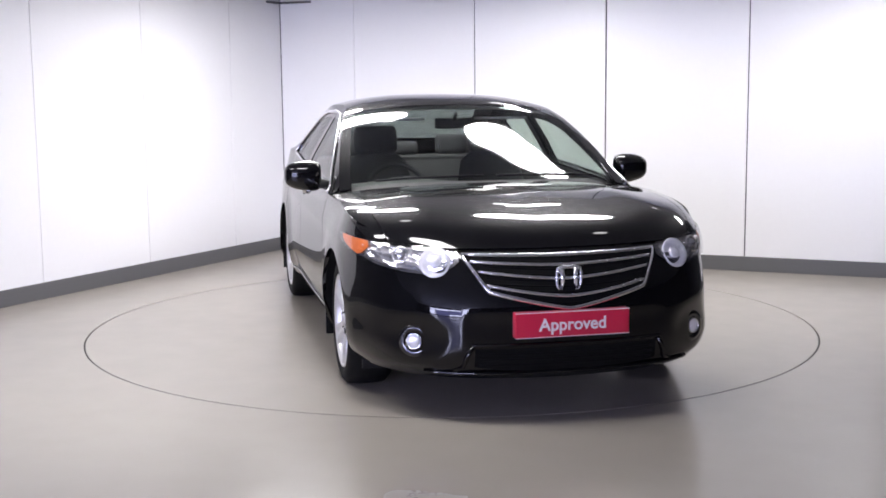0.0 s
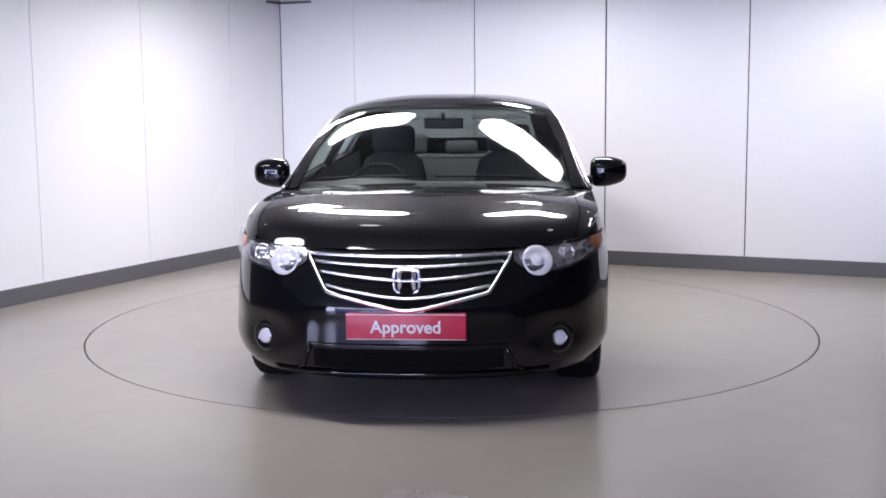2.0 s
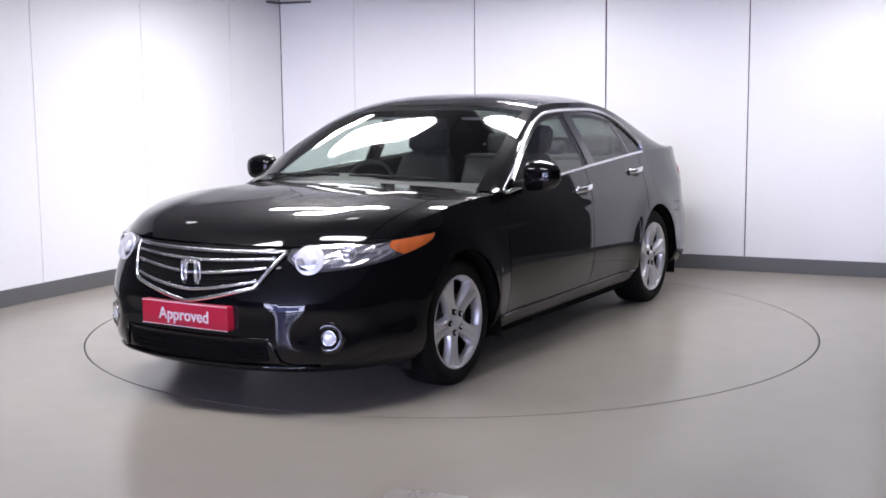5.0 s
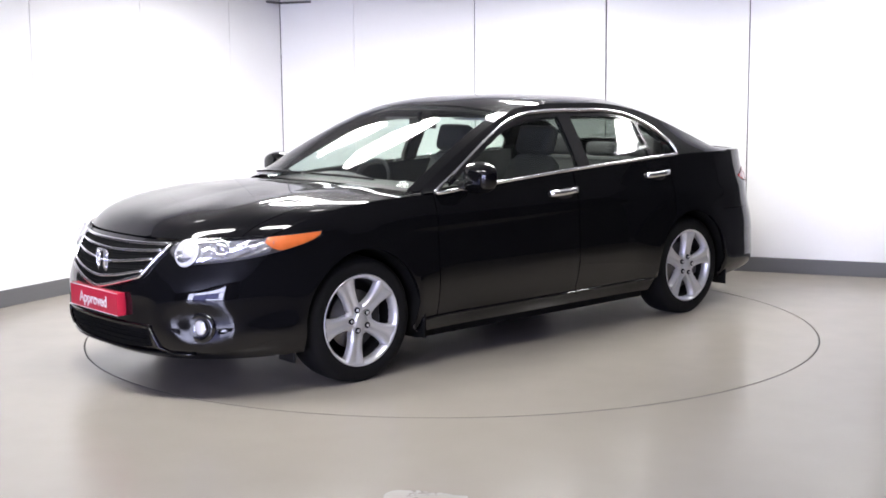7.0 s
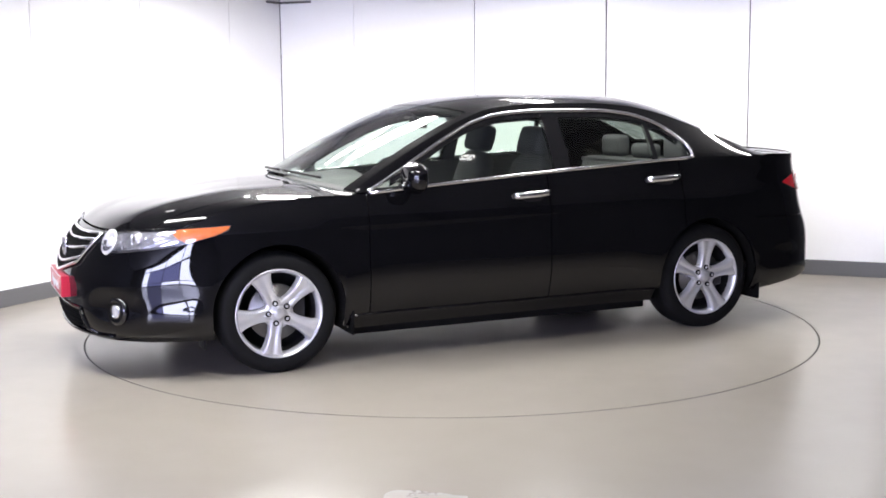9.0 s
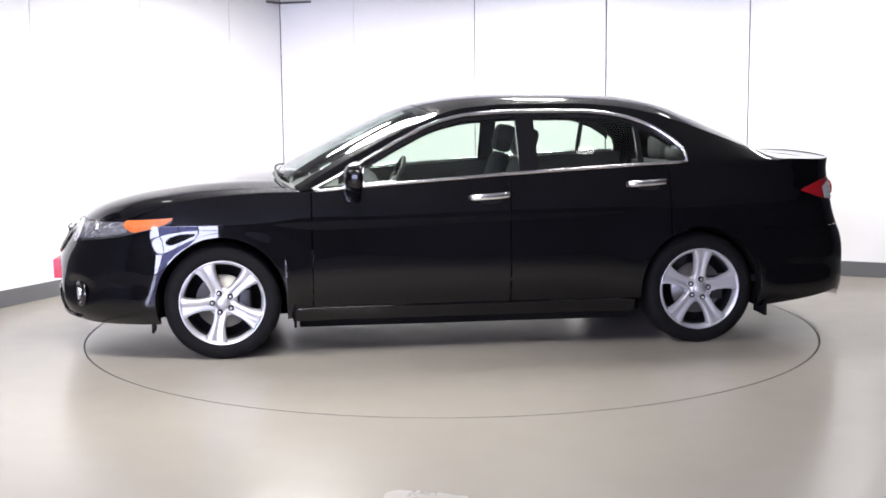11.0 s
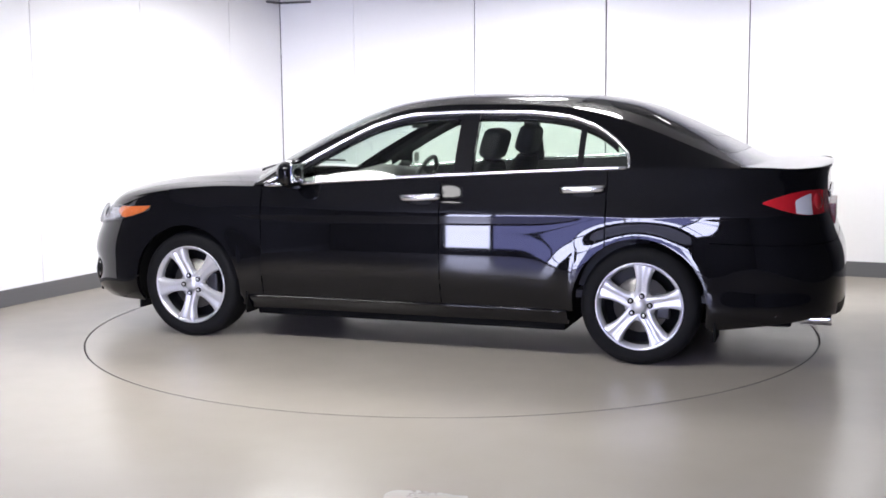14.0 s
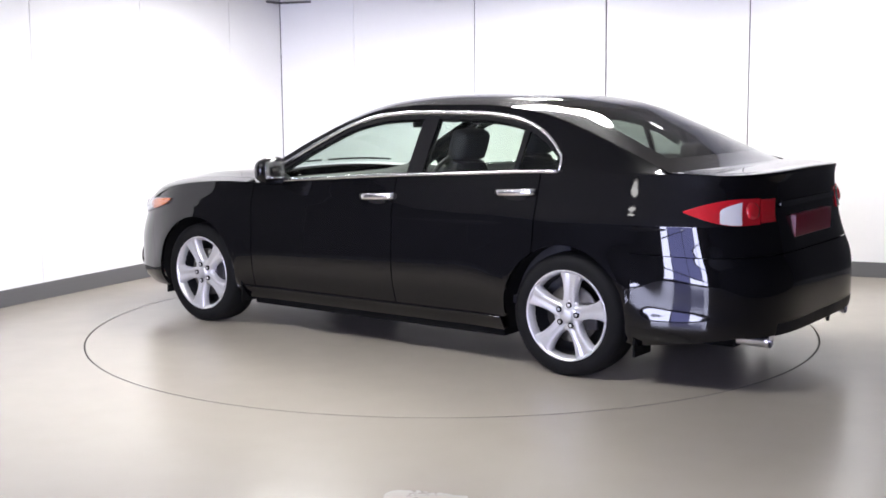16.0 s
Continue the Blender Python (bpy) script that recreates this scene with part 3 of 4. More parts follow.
def hood_front(t):
    u = U_HOOD0 * t
    p = outline(u, 0.752)
    return Vector((p.x - 0.002, p.y, 0.752 + 0.02 * t * t))


hf1 = hood_front(1)


def hood_edge(s):
    u = U_HOOD0 + (U_HOOD1 - U_HOOD0) * s
    p = outline(u, top(u))
    return Vector((p.x, p.y, p.z)) + (hf1 - outline(U_HOOD0, top(U_HOOD0))) * (1 - s) ** 4


he1 = hood_edge(1)


def hood_mid(s):
    x = 2.198 + (1.10 - 2.198) * s
    return Vector((x, 0, HOODC(x)))


def hood_back(t):
    m = hood_mid(1)
    return Vector((m.x + (he1.x - m.x) * t * t, he1.y * t, m.z + (he1.z - m.z) * t ** 2.3))


def hood_point(s, t):
    lin = coons(hood_front, hood_back, hood_mid, hood_edge, s, abs(t), abs(t))
    rnd = coons(hood_front, hood_back, hood_mid, hood_edge, s, abs(t), abs(t) ** 7.0)
    # two soft creases that run from the grille's corners to the pillars
    crease = 0.007 * math.exp(-((abs(t) - 0.60) / 0.11) ** 2) * math.sin(math.pi * min(1, max(0, s))) ** 0.6
    return Vector((lin.x, lin.y if t >= 0 else -lin.y, rnd.z + crease))


T_HOOD = 0.86
bm = grid([[hood_point(s, t) for t in span(-T_HOOD, T_HOOD, 49)] for s in span(0, 1, 40)])
bonnet = part("bonnet", finish(bm, (1.4, 0, 0.3), 0.015), PAINT, car)
for side in (1, -1):
    bm = grid([[hood_point(s, side * t) for t in span(T_HOOD + 0.006, 1.0, 9)] for s in span(0, 1, 40)])
    part("wing_top", finish(bm, (1.4, 0, 0.3), 0.01), PAINT, car)

# boot lid
def boot_front(t):
    return cap(-1.84, t)


U_B0, U_B1 = u_at(-1.84, 1.0), u_tail_y(0.71, 1.0)


def boot_edge(s):
    u = U_B0 + (U_B1 - U_B0) * s
    p = outline(u, top(u))
    return p


be0, be1 = boot_edge(0), boot_edge(1)


def boot_side(s):
    return boot_edge(s) + (cap(-1.84, 1) - be0) * (1 - s)


def boot_mid(s):
    x = -1.94 + (-2.282 + 1.94) * s
    z = 1.056 - 0.016 * s + 0.016 * max(0, s - 0.6) / 0.4
    return Vector((x, 0, z if s > 0.02 else CENTRE(-1.94)))


def boot_back(t):
    u = 3.0 - (3.0 - U_B1) * t
    p = outline(u, top(u))
    e = boot_mid(1)
    return Vector((p.x + (e.x - outline(3, 1.035).x) * (1 - t * t), p.y, p.z + (e.z - top(3.0)) * (1 - t * t)))


def boot_point(s, t):
    lin = coons(boot_front, boot_back, boot_mid, boot_side, s, abs(t), abs(t))
    rnd = coons(boot_front, boot_back, boot_mid, boot_side, s, abs(t), abs(t) ** 2.4)
    return Vector((lin.x, lin.y if t >= 0 else -lin.y, rnd.z))


bm = grid([[boot_point(s, t) for t in span(-1, 1, 41)] for s in span(0, 1, 16)])
boot = part("boot_lid", finish(bm, (-2, 0, 0.5), 0.015), PAINT, car)
# boot's upright face
rows = []
for v in span(-1, 1, 41):
    u, s = 3 - abs(v) * (3 - U_B1), (1 if v >= 0 else -1)
    e = boot_back(abs(v))
    rows.append([mirrored(outline(u, z) if k else Vector((e.x, e.y, e.z)), s) for k, z in enumerate([0] + span(top(u) - 0.03, 0.66, 12))])
part("boot_face", finish(grid(rows), (-1.8, 0, 0.8), 0.015), PAINT, boot)


# ---- surface fittings ----
def on_skin(u, z, lift=0.0, side=1):
    """A point just off the skin, and the outward normal there."""
    p = outline(u, z)
    du = outline(min(u + 0.004, 3), z) - outline(max(u - 0.004, 0), z)
    dz = outline(u, z + 0.006) - outline(u, z - 0.006)
    n = du.cross(dz).normalized()
    if n.dot(p - Vector((0, 0, 0.5))) < 0:
        n = -n
    return mirrored(p + n * lift, side), mirrored(n, side)


def facing(p, n):
    """The pose of a turned piece whose depth axis points along n."""
    z = Vector((0, 0, 1))
    x = n.cross(z).normalized()
    up = x.cross(n).normalized()
    return Matrix.Translation(p) @ Matrix((x, n, up)).transposed().to_4x4()


def turned(name, profile, p, n, mat, parent, label="", seg=32):
    bm = lathe(profile, seg)
    bmesh.ops.transform(bm, matrix=facing(p, n), verts=bm.verts)
    bmesh.ops.recalc_face_normals(bm, faces=bm.faces)
    return part(name, bm, mat, parent, label)


def patch(side, u0, u1, low, high, n=24, m=8, lift=0.004):
    return grid([[on_skin(u, z, lift, side)[0] for z in span(low(u), high(u), m)] for u in span(u0, u1, n)])


# headlamps
def lamp_high(u):
    k = (u - U_LAMP0) / (U_LAMP1 - U_LAMP0)
    z = min(0.746 + 0.045 * k, TOPX(outline(u, 0.77).x) - 0.004)
    return max(z, lamp_low(u) + 0.004)


for side in (1, -1):
    housing = part("headlight", finish(patch(side, U_LAMP0, U_LAMP1, lamp_low, lamp_high, 40, 8, 0.003), (0, 0, 0.5)), LAMPHOUSE, car, "clear headlight with chrome reflectors and amber indicator")
    ua, ub = U_LAMP0 + 0.60 * (U_LAMP1 - U_LAMP0), U_LAMP1 - 0.004

    def amber_low(u):
        k = (u - ua) / (ub - ua)
        return max(lamp_low(u) + 0.003, lamp_high(u) - 0.014 - 0.060 * math.sin(math.pi * min(1, k * 0.95 + 0.05)) ** 0.9)

    # bright bowl behind the two lamps, cut into facets
    uc, ud = U_LAMP0 + 0.03 * (U_LAMP1 - U_LAMP0), U_LAMP0 + 0.66 * (U_LAMP1 - U_LAMP0)
    bowl = bmesh.new()
    dip = random.Random(8)
    rows = [[on_skin(u, z, 0.003 + dip.uniform(0, 0.009), side)[0] for z in span(lamp_low(u) + 0.012, max(lamp_high(u) - 0.010, lamp_low(u) + 0.016), 6)] for u in span(uc, ud, 12)]
    grid(rows, bowl)
    part("reflector_bowl", finish(bowl, (0, 0, 0.5)), BOWL, housing, "faceted silver reflector bowl", smooth=False)
    part("indicator", finish(patch(side, ua, ub, lambda u: min(amber_low(u), lamp_high(u) - 0.005), lambda u: lamp_high(u) - 0.003, 24, 6, 0.010), (0, 0, 0.5)), AMBER, housing, "amber indicator lens")
    u1 = u_y(0.562, 0.695)
    p, n = on_skin(u1, 0.700, 0.004, side)
    n = (n + Vector((0.5, 0, 0))).normalized()
    turned("main_reflector", [(0.070, 0.008), (0.067, 0.014), (0.050, 0.006), (0.034, 0.003), (0.026, 0.004), (0.026, 0.011), (0.021, 0.013), (0.012, 0.016), (0.001, 0.017)], p, n, REFLECTOR, housing, "bright chrome main beam reflector")
    for ang in (40, 160, 285):
        q = p + Vector((0, side * 0.036 * math.cos(radians(ang)), 0.034 * math.sin(radians(ang))))
        turned("reflector_facet", [(0.016, 0.014), (0.012, 0.012), (0.001, 0.010)], q, n, REFLECTOR, housing, "", 6)
    u2 = u_y(0.692, 0.722)
    p, n = on_skin(u2, 0.724, 0.004, side)
    n = (n + Vector((0.5, 0, 0))).normalized()
    turned("dipped_ring", [(0.040, 0.010), (0.038, 0.014), (0.030, 0.014), (0.028, 0.006)], p, n, CHROME, housing, "chrome projector ring")
    turned("projector_lens", [(0.028, 0.006), (0.025, 0.014), (0.016, 0.020), (0.006, 0.023), (0.0005, 0.0235)], p, n, BOWL, housing, "silver projector lens")
    part("lens_cover", finish(patch(side, U_LAMP0, U_LAMP1, lambda u: lamp_low(u) - 0.001, lambda u: lamp_high(u) + 0.001, 30, 8, 0.020), (0, 0, 0.5)), LENS, housing, "clear lens cover").visible_shadow = False
    # fog lamp in a dark pocket
    p, n = on_skin(u_y(0.655, 0.358), 0.358, 0.003, side)
    pocket = turned("fog_pocket", [(0.074, -0.010), (0.070, 0.002), (0.055, 0.004), (0.045, 0.0)], p, (n + Vector((0.4, 0, 0))).normalized(), GLOSS, front_bumper, "gloss black fog lamp pocket")
    n = (n + Vector((0.8, 0, 0))).normalized()
    turned("fog_ring", [(0.036, -0.004), (0.036, 0.006), (0.032, 0.008), (0.030, 0.002)], p, n, CHROME, pocket, "chrome fog lamp ring")
    turned("fog_lens", [(0.031, 0.001), (0.025, 0.005), (0.014, 0.008), (0.001, 0.009)], p, n, REFLECTOR, pocket, "bright round fog lamp")


# grille
def nose(y, z, lift=0.0):
    return Vector((nose_x(y, z) + lift, y, z))


def grille_low(y):
    a = abs(y)
    return 0.507 + (0.585 - 0.507) * (a / 0.36) ** 1.2 if a < 0.36 else 0.585 + (a - 0.36) / 0.09 * 0.145


def grille_top(y):
    return 0.728 + 0.010 * (abs(y) / 0.45) ** 2


grille = part("grille", finish(grid([[nose(y, z, 0.004) for z in span(grille_low(y), max(grille_top(y), grille_low(y) + 0.002), 8)] for y in span(-0.445, 0.445, 61)]), (0, 0, 0.5)), LINER, car, "black grille with chrome bars and frame")
ring = [nose(y, grille_top(y), 0.012) for y in span(-0.448, 0.448, 31)]
ring += [nose(y, grille_low(y), 0.012) for y in span(0.445, -0.445, 61)]
part("frame", tube(ring, 0.0095, 8, 0.8, None, True), CHROME, grille, "chrome grille frame")
for z0, z1, half in ((0.688, 0.708, 0.418), (0.632, 0.668, 0.392), (0.560, 0.612, 0.362)):
    part("bar", tube([nose(y, z0 + (z1 - z0) * (abs(y) / half) ** 1.5, 0.012) for y in span(-half, half, 41)], 0.0078, 8, 0.8), CHROME, grille, "curved chrome bar")
for z0 in span(0.53, 0.715, 9):
    half = 0.20 if z0 < 0.57 else 0.36
    part("mesh_bar", tube([nose(y, max(z0 + 0.02 * (abs(y) / half) ** 1.5, grille_low(y) + 0.004), 0.005) for y in span(-half, half, 21)], 0.003, 5), LINER, grille)
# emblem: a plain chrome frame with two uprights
em = bmesh.new()
ex = nose_x(0, 0.63) + 0.022
loop = []
for k in range(40):
    a = k * math.tau / 40
    ca, sa = math.cos(a), math.sin(a)
    w_ = 0.056 + 0.005 * sa
    loop.append((ex, w_ * math.copysign(abs(ca) ** 0.45, ca), 0.632 + 0.051 * math.copysign(abs(sa) ** 0.45, sa)))
tube(loop, 0.0072, 8, 1.0, em, True)
for s in (1, -1):
    tube([(ex, s * 0.034, 0.678), (ex, s * 0.0285, 0.632), (ex, s * 0.033, 0.588)], 0.0115, 8, 1.0, em)
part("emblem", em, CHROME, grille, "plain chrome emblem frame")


# number plate boards
def plate(parent, front):
    s = 1 if front else -1
    xx = 2.384 if front else -2.304
    zc = 0.443 if front else 0.775
    bd = part("plate", box(xx - s * 0.05, xx, -0.26, 0.26, zc - 0.056, zc + 0.056, 0.004), PLATE if front else MAROON, parent, "red plate with white lettering" if front else "dark maroon plate")
    if not front:
        return
    cu = bpy.data.curves.new("lettering", "FONT")
    cu.body, cu.size, cu.align_x, cu.align_y, cu.extrude, cu.offset = "Approved", 0.076, "CENTER", "CENTER", 0.0006, 0.0016
    tmp = bpy.data.objects.new("lettering", cu)
    me = bpy.data.meshes.new_from_object(tmp)
    bpy.data.objects.remove(tmp)
    me.transform(Matrix(((0, 0, s, xx + s * 0.0015), (s, 0, 0, 0.0), (0, 1, 0, zc - 0.003), (0, 0, 0, 1))))
    me.materials.append(WHITE)
    ob = new("lettering", me)
    ob.parent = bd
    tagged(ob, "white lettering")
    rim = bmesh.new()
    for a in ((-0.26, 0.26, zc + 0.052, zc + 0.056), (-0.26, 0.26, zc - 0.056, zc - 0.053)):
        box(xx - s * 0.001, xx + s * 0.001, a[0], a[1], a[2], a[3], 0, rim)
    part("edge_line", rim, WHITE, bd, "thin white edge line", smooth=False)


plate(front_bumper, True)

# lower intake, splitter and trim of the front bumper
part("lower_intake", finish(grid([[nose(y, z, 0.003) for z in span(0.232 + 0.02 * (abs(y) / 0.42) ** 4, 0.335 - 0.0 * abs(y), 6)] for y in span(-0.42, 0.42, 41)]), (0, 0, 0.4)), LINER, front_bumper, "black lower air intake")
for z in (0.26, 0.285, 0.31):
    part("intake_slat", tube([nose(y, z, 0.006) for y in span(-0.40, 0.40, 25)], 0.005, 6), LINER, front_bumper)
part("splitter", tube([nose(y, 0.222, 0.012) for y in span(-0.62, 0.62, 41)], 0.010, 8), PAINT, front_bumper)
part("bumper_ledge", tube([nose(y, 0.352, 0.006) for y in span(-0.44, 0.44, 41)], 0.007, 8), PAINT, front_bumper)
for side in (1, -1):
    part("intake_fin", tube([nose(side * y, z, 0.006) for y, z in ((0.43, 0.345), (0.455, 0.30), (0.47, 0.25), (0.53, 0.222))], 0.010, 8), PAINT, front_bumper)

# tail lamps
for side in (1, -1):
    ut0, ut1 = u_at(-1.955, 0.88), u_tail_y(0.56, 0.88)

    def t_low(u, a=ut0, b=ut1):
        k = (u - a) / (b - a)
        return 0.868 - 0.062 * math.sin(math.pi / 2 * min(1, k * 1.5))

    def t_high(u, a=ut0, b=ut1):
        k = (u - a) / (b - a)
        return 0.874 + 0.056 * math.sin(math.pi / 2 * min(1, k * 1.5)) ** 0.9
    lamp = part("tail_light", finish(patch(side, ut0, ut1, t_low, t_high, 40, 8, 0.006), (0, 0, 0.5), 0.006), RED, car, "red tail light with a clear reversing lens")
    ua, ub = ut0 + 0.42 * (ut1 - ut0), ut0 + 0.70 * (ut1 - ut0)
    part("reversing_lens", finish(patch(side, ua, ub, lambda u: t_low(u) + 0.001, lambda u: t_high(u) - 0.046 + 0.030 * ((u - ua) / (ub - ua)) ** 0.6, 14, 6, 0.011), (0, 0, 0.5)), CLEARLAMP, lamp, "clear white lens")
    part("boot_lamp", finish(patch(side, u_tail_y(0.553, 0.88), u_tail_y(0.44, 0.88), lambda u: 0.812, lambda u: 0.924, 12, 6, 0.008), (0, 0, 0.5), 0.006), RED, lamp, "red inner lens on the boot lid")
    p, n = on_skin(ut0 + 0.87 * (ut1 - ut0), 0.872, 0.008, side)
    turned("brake_lamp", [(0.042, 0.0), (0.040, 0.006), (0.026, 0.012), (0.001, 0.015)], p, n, RED, lamp, "round red brake lens")
    turned("exhaust_tip", [(0.030, -0.16), (0.033, -0.02), (0.036, 0.0), (0.034, 0.004), (0.030, 0.0), (0.028, -0.12)], Vector((-2.30, side * 0.56, 0.243)), Vector((-1, 0, 0)), CHROME, rear_bumper, "chrome exhaust tip")
part("boot_garnish", finish(grid([[Vector((tail_x(y, z) - 0.014, y, z)) for z in span(0.876, 0.905, 4)] for y in span(-0.39, 0.39, 21)]), (-1.8, 0, 0.8), 0.01), GLOSS, boot, "gloss black boot garnish")
plate(boot, False)
ring = [(-2.33 - 0.012 * math.cos(a), -0.18 + 0.022 * math.cos(a), 0.262 + 0.026 * math.sin(a)) for a in span(0, math.tau * 19 / 20, 20)]
part("tow_eye", tube(ring, 0.008, 8, 1.0, None, True), BLACK, rear_bumper, "black round tow eye")
part("rear_valance", finish(grid([[Vector((tail_x(y, z) - 0.003, y, z)) for z in span(0.272, 0.33, 5)] for y in span(-0.55, 0.55, 25)]), (-1.8, 0, 0.4), 0.01), BLACK, rear_bumper, "black rear valance")

# door mirrors
for side in (1, -1):
    bm = bmesh.new()
    bmesh.ops.create_uvsphere(bm, u_segments=28, v_segments=18, radius=1)
    for v in bm.verts:
        x, y, z = v.co
        y = math.copysign(abs(y) ** (0.42 if y < 0 else 0.62), y)
        z = math.copysign(abs(z) ** 0.62, z)
        back = 1.0 if x > 0 else 0.35
        taper = 1 - 0.18 * max(0, y)
        v.co = (0.080 * x * back, 0.104 * y, (0.080 * z - (0.016 * (1 - y) * 0.5 if z < 0 else 0)) * taper)
    bmesh.ops.transform(bm, matrix=Matrix.Translation((0.615, 0.968, 1.002)), verts=bm.verts)
    bmesh.ops.transform(bm, matrix=Matrix.Diagonal((1, side, 1, 1)), verts=bm.verts)
    bmesh.ops.recalc_face_normals(bm, faces=bm.faces)
    mirror = part("door_mirror", bm, PAINT, car, "black door mirror")
    part("mirror_arm", tube([(0.64, side * 0.83, 0.945), (0.635, side * 0.87, 0.952), (0.625, side * 0.92, 0.962)], 0.028, 10, 1.4), BLACK, mirror)
    part("mirror_glass", box(0.588, 0.594, side * 0.885, side * 1.04, 0.956, 1.055, 0.002), CHROME, mirror, "mirror glass", smooth=False)
    part("mirror_repeater", tube([(0.672, side * (0.90 + 0.012 * k), 0.995 + 0.0 * k) if k < 9 else (0.655, side * 1.02, 0.995) for k in range(10)], 0.006, 6), CLEARLAMP, mirror, "slim clear repeater lens")


# ---- wheels ----
def wheel(axle, side, turn):
    hub = new("wheel")
    hub.parent = car
    hub.location = (axle, side * (0.878 if axle > 0 else 0.866), HUB_Z)
    tagged(hub, "five-spoke silver alloy wheel with black tyre")
    flip = Matrix.Diagonal((1, side, 1, 1))

    def add(name, bm, mat, label=""):
        bmesh.ops.transform(bm, matrix=flip, verts=bm.verts)
        bmesh.ops.recalc_face_normals(bm, faces=bm.faces)
        return part(name, bm, mat, hub, label)
    r = TYRE
    add("tyre", lathe([(0.222, -0.20), (0.25, -0.222), (0.29, -0.225), (r - 0.006, -0.20), (r - 0.001, -0.16), (r, -0.11), (r - 0.001, -0.06), (r - 0.007, -0.022), (0.296, -0.004), (0.275, 0.002), (0.25, 0.0), (0.236, -0.006), (0.228, -0.012)], 64), RUBBER, "black low-profile tyre")
    add("rim", lathe([(0.215, -0.20), (0.212, -0.05), (0.214, -0.022), (0.222, -0.010), (0.228, -0.004), (0.2335, -0.002), (0.2355, -0.006), (0.2345, -0.014)], 64), ALLOY, "polished rim lip")
    add("barrel", lathe([(0.213, -0.05), (0.208, -0.10), (0.205, -0.17), (0.02, -0.17)], 40), DARKMETAL)
    add("brake_disc", lathe([(0.150, -0.085), (0.150, -0.075), (0.148, -0.072), (0.085, -0.072), (0.08, -0.06), (0.03, -0.058)], 40), STEEL, "steel brake disc")
    cal = box(-0.155, -0.085, -0.11, -0.055, -0.07, 0.07, 0.012)
    add("caliper", cal, DARKMETAL)
    for k in range(5):
        a = radians(turn + 72 * k)
        bm = bmesh.new()
        prof = [(0.035, 0.040, -0.024), (0.07, 0.034, -0.021), (0.11, 0.031, -0.016), (0.15, 0.035, -0.011), (0.19, 0.045, -0.007), (0.219, 0.062, -0.007)]
        rows = []
        for q, w, d in prof:
            rr = []
            for j, (f, dd) in enumerate(((-1.12, -0.045), (-1.0, -0.004), (-0.72, 0.002), (-0.25, -0.004), (0.0, -0.009), (0.25, -0.004), (0.72, 0.002), (1.0, -0.004), (1.12, -0.045))):
                rr.append((q, d + dd, w * f))
            rows.append(rr)
        grid(rows, bm)
        bmesh.ops.transform(bm, matrix=Matrix(((-math.cos(a), 0, math.sin(a), 0), (0, 1, 0, 0), (math.sin(a), 0, math.cos(a), 0), (0, 0, 0, 1))), verts=bm.verts)
        add("spoke", bm, ALLOY)
        n = radians(turn - 6 + 72 * k)
        for nm, prof2, mat in (("nut_recess", [(0.0155, -0.05), (0.0155, -0.0165), (0.0135, -0.0155), (0.0005, -0.0160)], LINER), ("wheel_nut", [(0.0085, -0.03), (0.0085, -0.013), (0.006, -0.011), (0.0005, -0.0105)], ALLOY)):
            bm = lathe(prof2, 12)
            bmesh.ops.translate(bm, vec=(-0.055 * math.cos(n), 0, 0.055 * math.sin(n)), verts=bm.verts)
            add(nm, bm, mat)
    add("hub_face", lathe([(0.082, -0.045), (0.080, -0.028), (0.060, -0.024), (0.034, -0.022), (0.032, -0.014), (0.028, -0.010), (0.0005, -0.009)], 40), ALLOY)
    return hub


for side in (1, -1):
    wheel(AXLES[0], side, 115)
    wheel(AXLES[1], side, 84)
    # mud flaps and air deflectors
    fl = box(-1.742, -1.728, side * 0.70, side * 0.875, 0.15, 0.36, 0.004)
    part("mud_flap", fl, LINER, car, "black mud flap")
    fl = box(0.965, 0.98, side * 0.70, side * 0.90, 0.17, 0.36, 0.004)
    part("mud_flap", fl, LINER, car, "black mud flap")
    part("air_deflector", box(1.745, 1.757, side * 0.70, side * 0.83, 0.150, 0.24, 0.003), BLACK, car, "black air deflector")

# underside
bm = box(-2.1, 2.12, -0.50, 0.50, 0.175, 0.34, 0.02)
box(-0.93, 0.95, -0.80, 0.80, 0.152, 0.30, 0.01, bm)
box(-2.2, -1.78, -0.68, 0.68, 0.28, 0.34, 0.01, bm)
box(1.80, 2.0, -0.60, 0.60, 0.21, 0.32, 0.01, bm)
part("underbody", bm, LINER, car, "dark underbody", smooth=False)

# ---- cabin ----
part("cabin_floor", box(-1.9, 1.0, -0.80, 0.80, 0.34, 0.38), TRIM, car, smooth=False)
part("engine_bulkhead", box(0.98, 1.0, -0.80, 0.80, 0.34, 0.90), TRIM, car, smooth=False)
# headlining under the roof
part("headlining", grid([[cap(x, t) - Vector((0, 0, 0.035)) for t in span(-0.93, 0.93, 17)] for x in span(HEADER - 0.02, REARTOP + 0.02, 14)]), HEADLINING, car, "pale headlining")
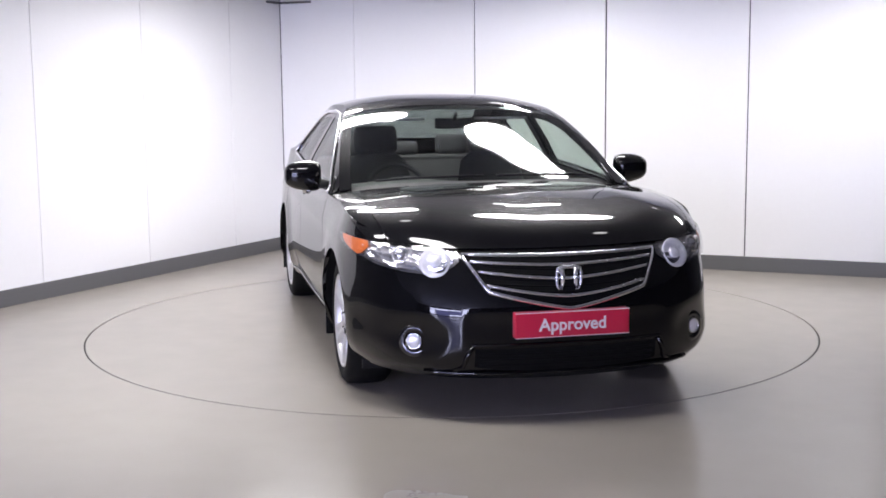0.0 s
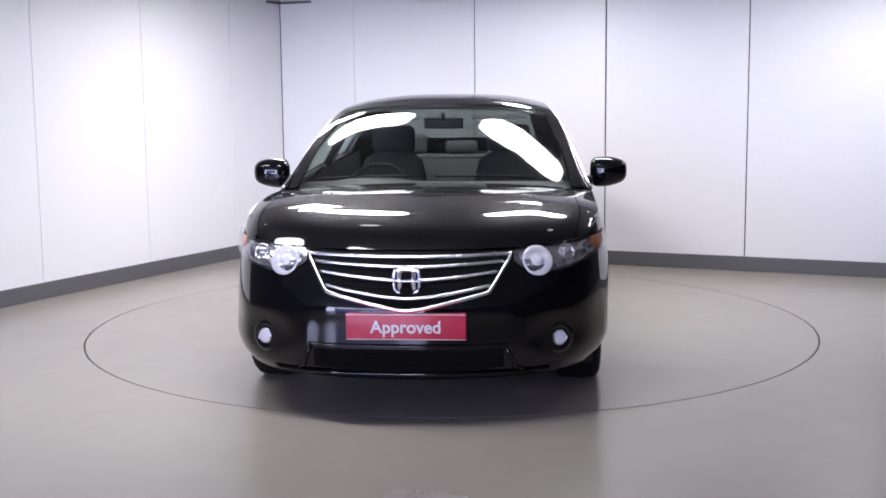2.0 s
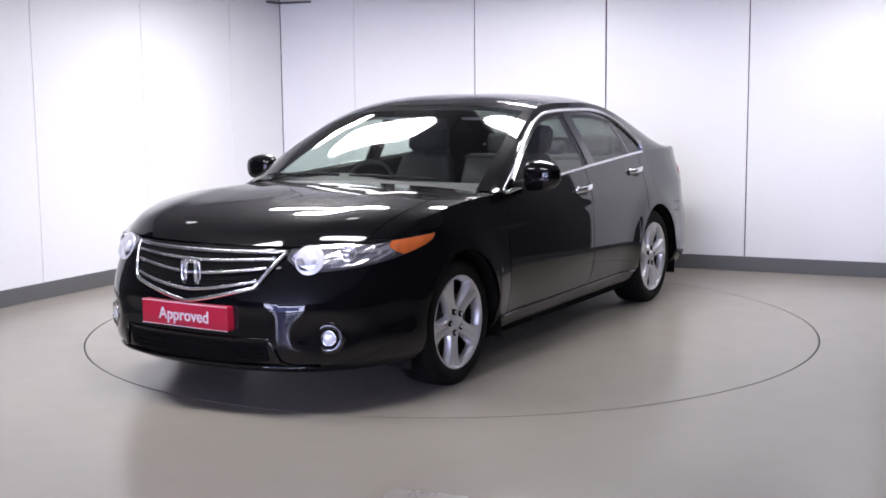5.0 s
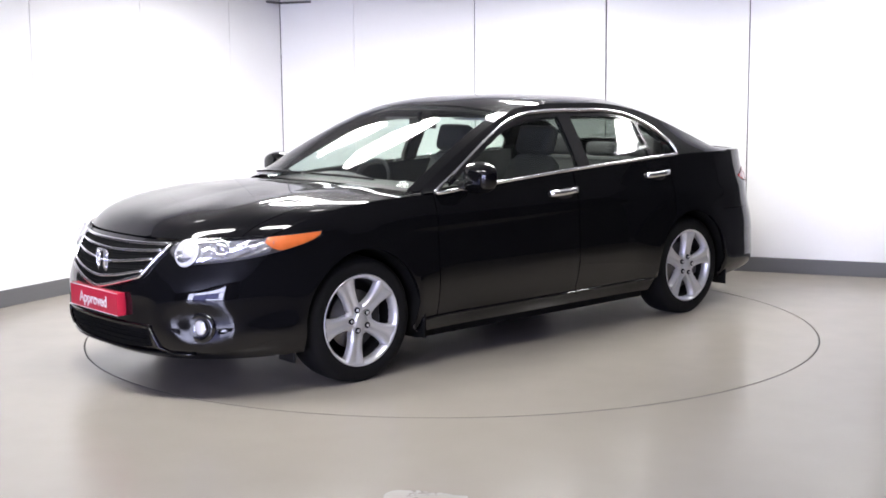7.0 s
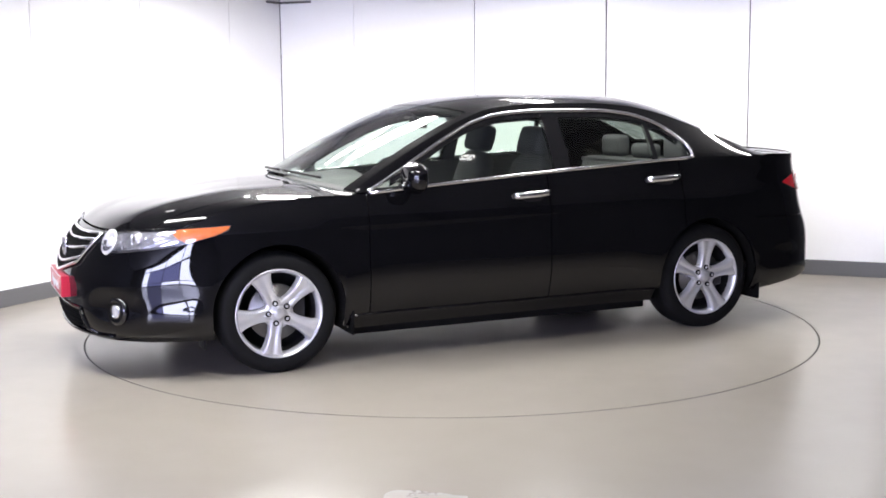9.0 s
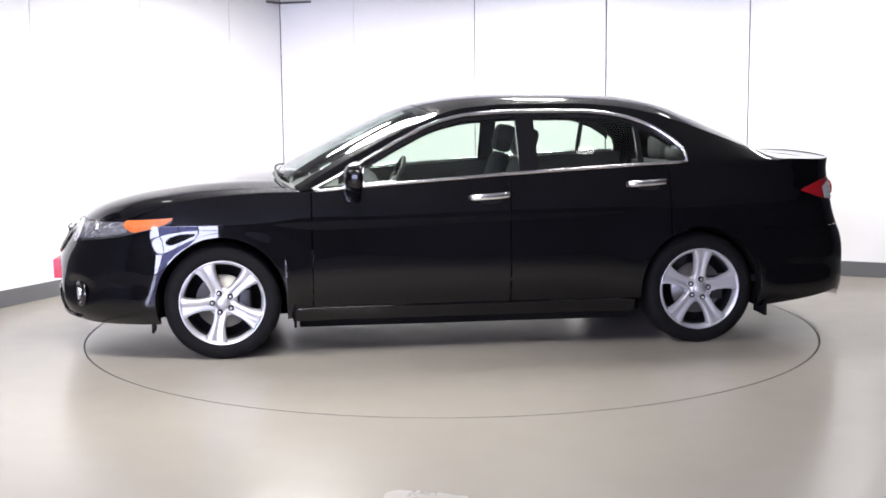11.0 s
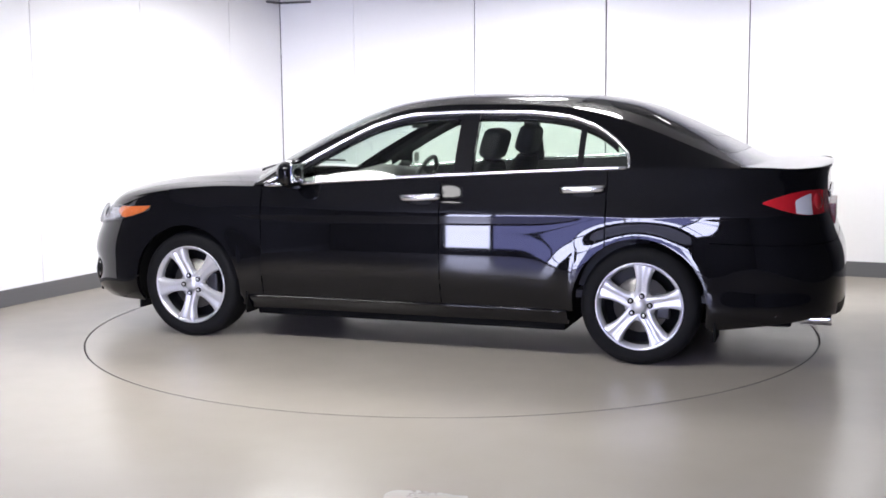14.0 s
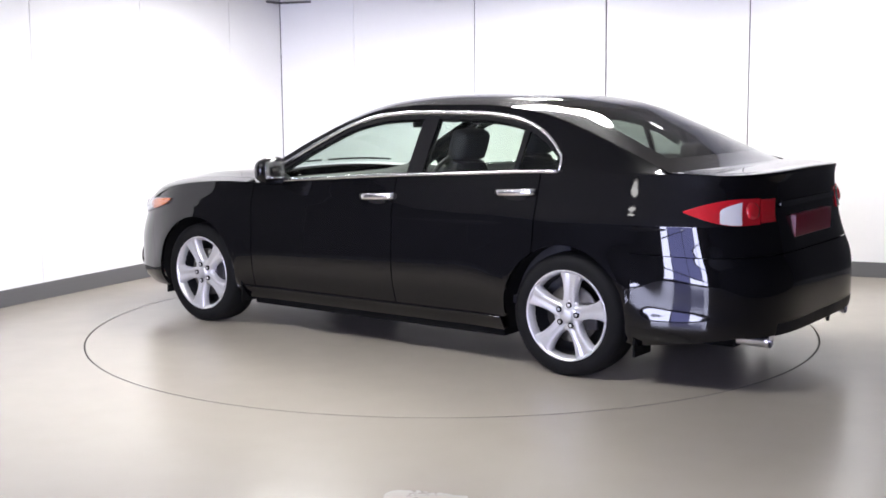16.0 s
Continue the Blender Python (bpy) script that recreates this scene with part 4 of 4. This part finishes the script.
# dashboard
rows = []
for y in span(-0.76, 0.76, 25):
    hump = 0.035 * math.exp(-((y + 0.38) / 0.17) ** 2)
    rows.append([(0.98 - 0.10 * (abs(y) / 0.76) ** 2, y, 0.90), (0.80, y, 0.935), (0.62, y, 0.945 + hump), (0.50, y, 0.935 + hump), (0.44, y, 0.90 + hump * 0.6), (0.45, y, 0.75), (0.55, y, 0.55)])
dash = part("dashboard", grid(rows), TRIM, car, "dark dashboard")
wheel_at = Matrix.Translation((0.33, -0.38, 0.86)) @ Matrix.Rotation(radians(-24), 4, "Y")
bm = bmesh.new()
tube([(0, 0.185 * math.cos(a), 0.185 * math.sin(a)) for a in span(0, math.tau * 35 / 36, 36)], 0.015, 10, 1.0, bm, True)
for a in (0, math.pi, -math.pi / 2):
    tube([(0.01, 0, 0), (0.0, 0.18 * math.cos(a), 0.18 * math.sin(a))], 0.018, 8, 0.6, bm)
bmesh.ops.create_uvsphere(bm, u_segments=16, v_segments=10, radius=0.07, matrix=Matrix.Diagonal((0.5, 1, 0.9, 1)))
bmesh.ops.transform(bm, matrix=wheel_at, verts=bm.verts)
part("steering_wheel", bm, TRIM, car, "dark three-spoke steering wheel")


def car_seat(y, x=0.0):
    st = new("seat")
    st.parent = car
    st.location = (x, y, 0)
    part("cushion", box(-0.42, 0.12, -0.25, 0.25, 0.40, 0.56, 0.06), SEAT, st)
    lean = Matrix.Translation((-0.36, 0, 0.50)) @ Matrix.Rotation(radians(-17), 4, "Y")
    bm = bmesh.new()
    rows = []
    for k in range(13):
        h = 0.58 * k / 12
        w = 0.25 - 0.07 * (k / 12) ** 2.5
        rr = []
        for j in range(20):
            a = j * math.tau / 20
            ca, sa = math.cos(a), math.sin(a)
            d = 0.075 - 0.02 * k / 12
            sc = 1.0 if 0 < k < 12 else 0.75
            rr.append((d * sc * math.copysign(abs(ca) ** 0.6, ca), w * sc * math.copysign(abs(sa) ** 0.6, sa), h))
        rows.append(rr + rr[:1])
    grid(rows, bm)
    bm.faces.new([v for v in bm.verts][-21:-1])
    bmesh.ops.transform(bm, matrix=lean, verts=bm.verts)
    part("backrest", bm, SEAT, st)
    bm = box(-0.055, 0.055, -0.14, 0.14, 0.585, 0.765, 0.05)
    bmesh.ops.transform(bm, matrix=lean @ Matrix.Translation((0.02, 0, 0)), verts=bm.verts)
    hr = part("headrest", bm, SEAT, st)
    bm = bmesh.new()
    for yy in (-0.06, 0.06):
        tube([(0.0, yy, 0.56), (0.01, yy, 0.64)], 0.006, 8, 1.0, bm)
    bmesh.ops.transform(bm, matrix=lean, verts=bm.verts)
    part("headrest_posts", bm, CHROME, hr, "chrome headrest posts")


car_seat(0.38, 0.13)
car_seat(-0.38, 0.13)
rear_bench = new("rear_bench")
rear_bench.parent = car
part("cushion", box(-1.25, -0.72, -0.66, 0.66, 0.40, 0.58, 0.07), SEAT, rear_bench)
bm = box(-0.07, 0.07, -0.66, 0.66, 0.0, 0.52, 0.06)
bmesh.ops.transform(bm, matrix=Matrix.Translation((-1.22, 0, 0.52)) @ Matrix.Rotation(radians(-26), 4, "Y"), verts=bm.verts)
part("backrest", bm, SEAT, rear_bench)
for y in (-0.38, 0, 0.38):
    part("headrest", box(-1.52, -1.42, y - 0.12, y + 0.12, 1.00, 1.15 if y else 1.10, 0.04), SEAT, rear_bench)
part("parcel_shelf", box(-1.86, -1.36, -0.66, 0.66, 0.965, 0.985), TRIM, car, smooth=False)
bm = box(0.19, 0.215, -0.12, 0.12, 1.235, 1.30, 0.012)
tube([(0.215, 0, 1.29), (0.25, 0, 1.325)], 0.012, 8, 1.0, bm)
part("rear_view_mirror", bm, BLACK, car, "black interior mirror")
for side in (1, -1):
    # inner door faces
    part("door_lining", cabin_sheet(side, span(0.82, -1.3, 20), lambda x: 0.40, lambda x: belt(x) - 0.004, 3, 0.06), TRIM, car, "dark door lining")
    part("pillar_lining", cabin_sheet(side, span(-0.31, -0.40, 4), lambda x: belt(x), lambda x: RAIL_Z(x) - 0.03, 6, 0.05), TRIM, car, "dark pillar lining")
    part("sun_visor", box(0.06, 0.09, side * 0.16, side * 0.50, 1.285, 1.30, 0.005), HEADLINING, car, "pale sun visor")

# wipers
for y0, y1 in ((-0.62, -0.05), (0.02, 0.55)):
    bm = bmesh.new()
    tube([cap(0.90, y / 0.80) + Vector((0.012, 0, 0.014)) for y in span(y0, y1, 12)], 0.007, 6, 1.0, bm)
    part("wiper", bm, BLACK, car, "black wiper blade")
part("cowl", grid([[cap(0.925, t) + Vector((d, 0, -0.012)) for d in (-0.03, 0.03)] for t in span(-0.95, 0.95, 25)]), BLACK, car, "black cowl panel")


# ---- motion: the turntable carries the car round ----
def motions():
    rows, disc = [], []
    for k in range(33):
        t = k * 0.5
        a = -76.980 - 8.7274 * t + 0.00499 * (t - 8) ** 2
        rows.append((t, pose(0, 0, 0, 0, 0, a) @ pose(0, -0.019, 0)))
        disc.append((t, pose(0, 0, 0, 0, 0, a)))
    walk(car, rows)
    walk(turntable, disc)


motions()
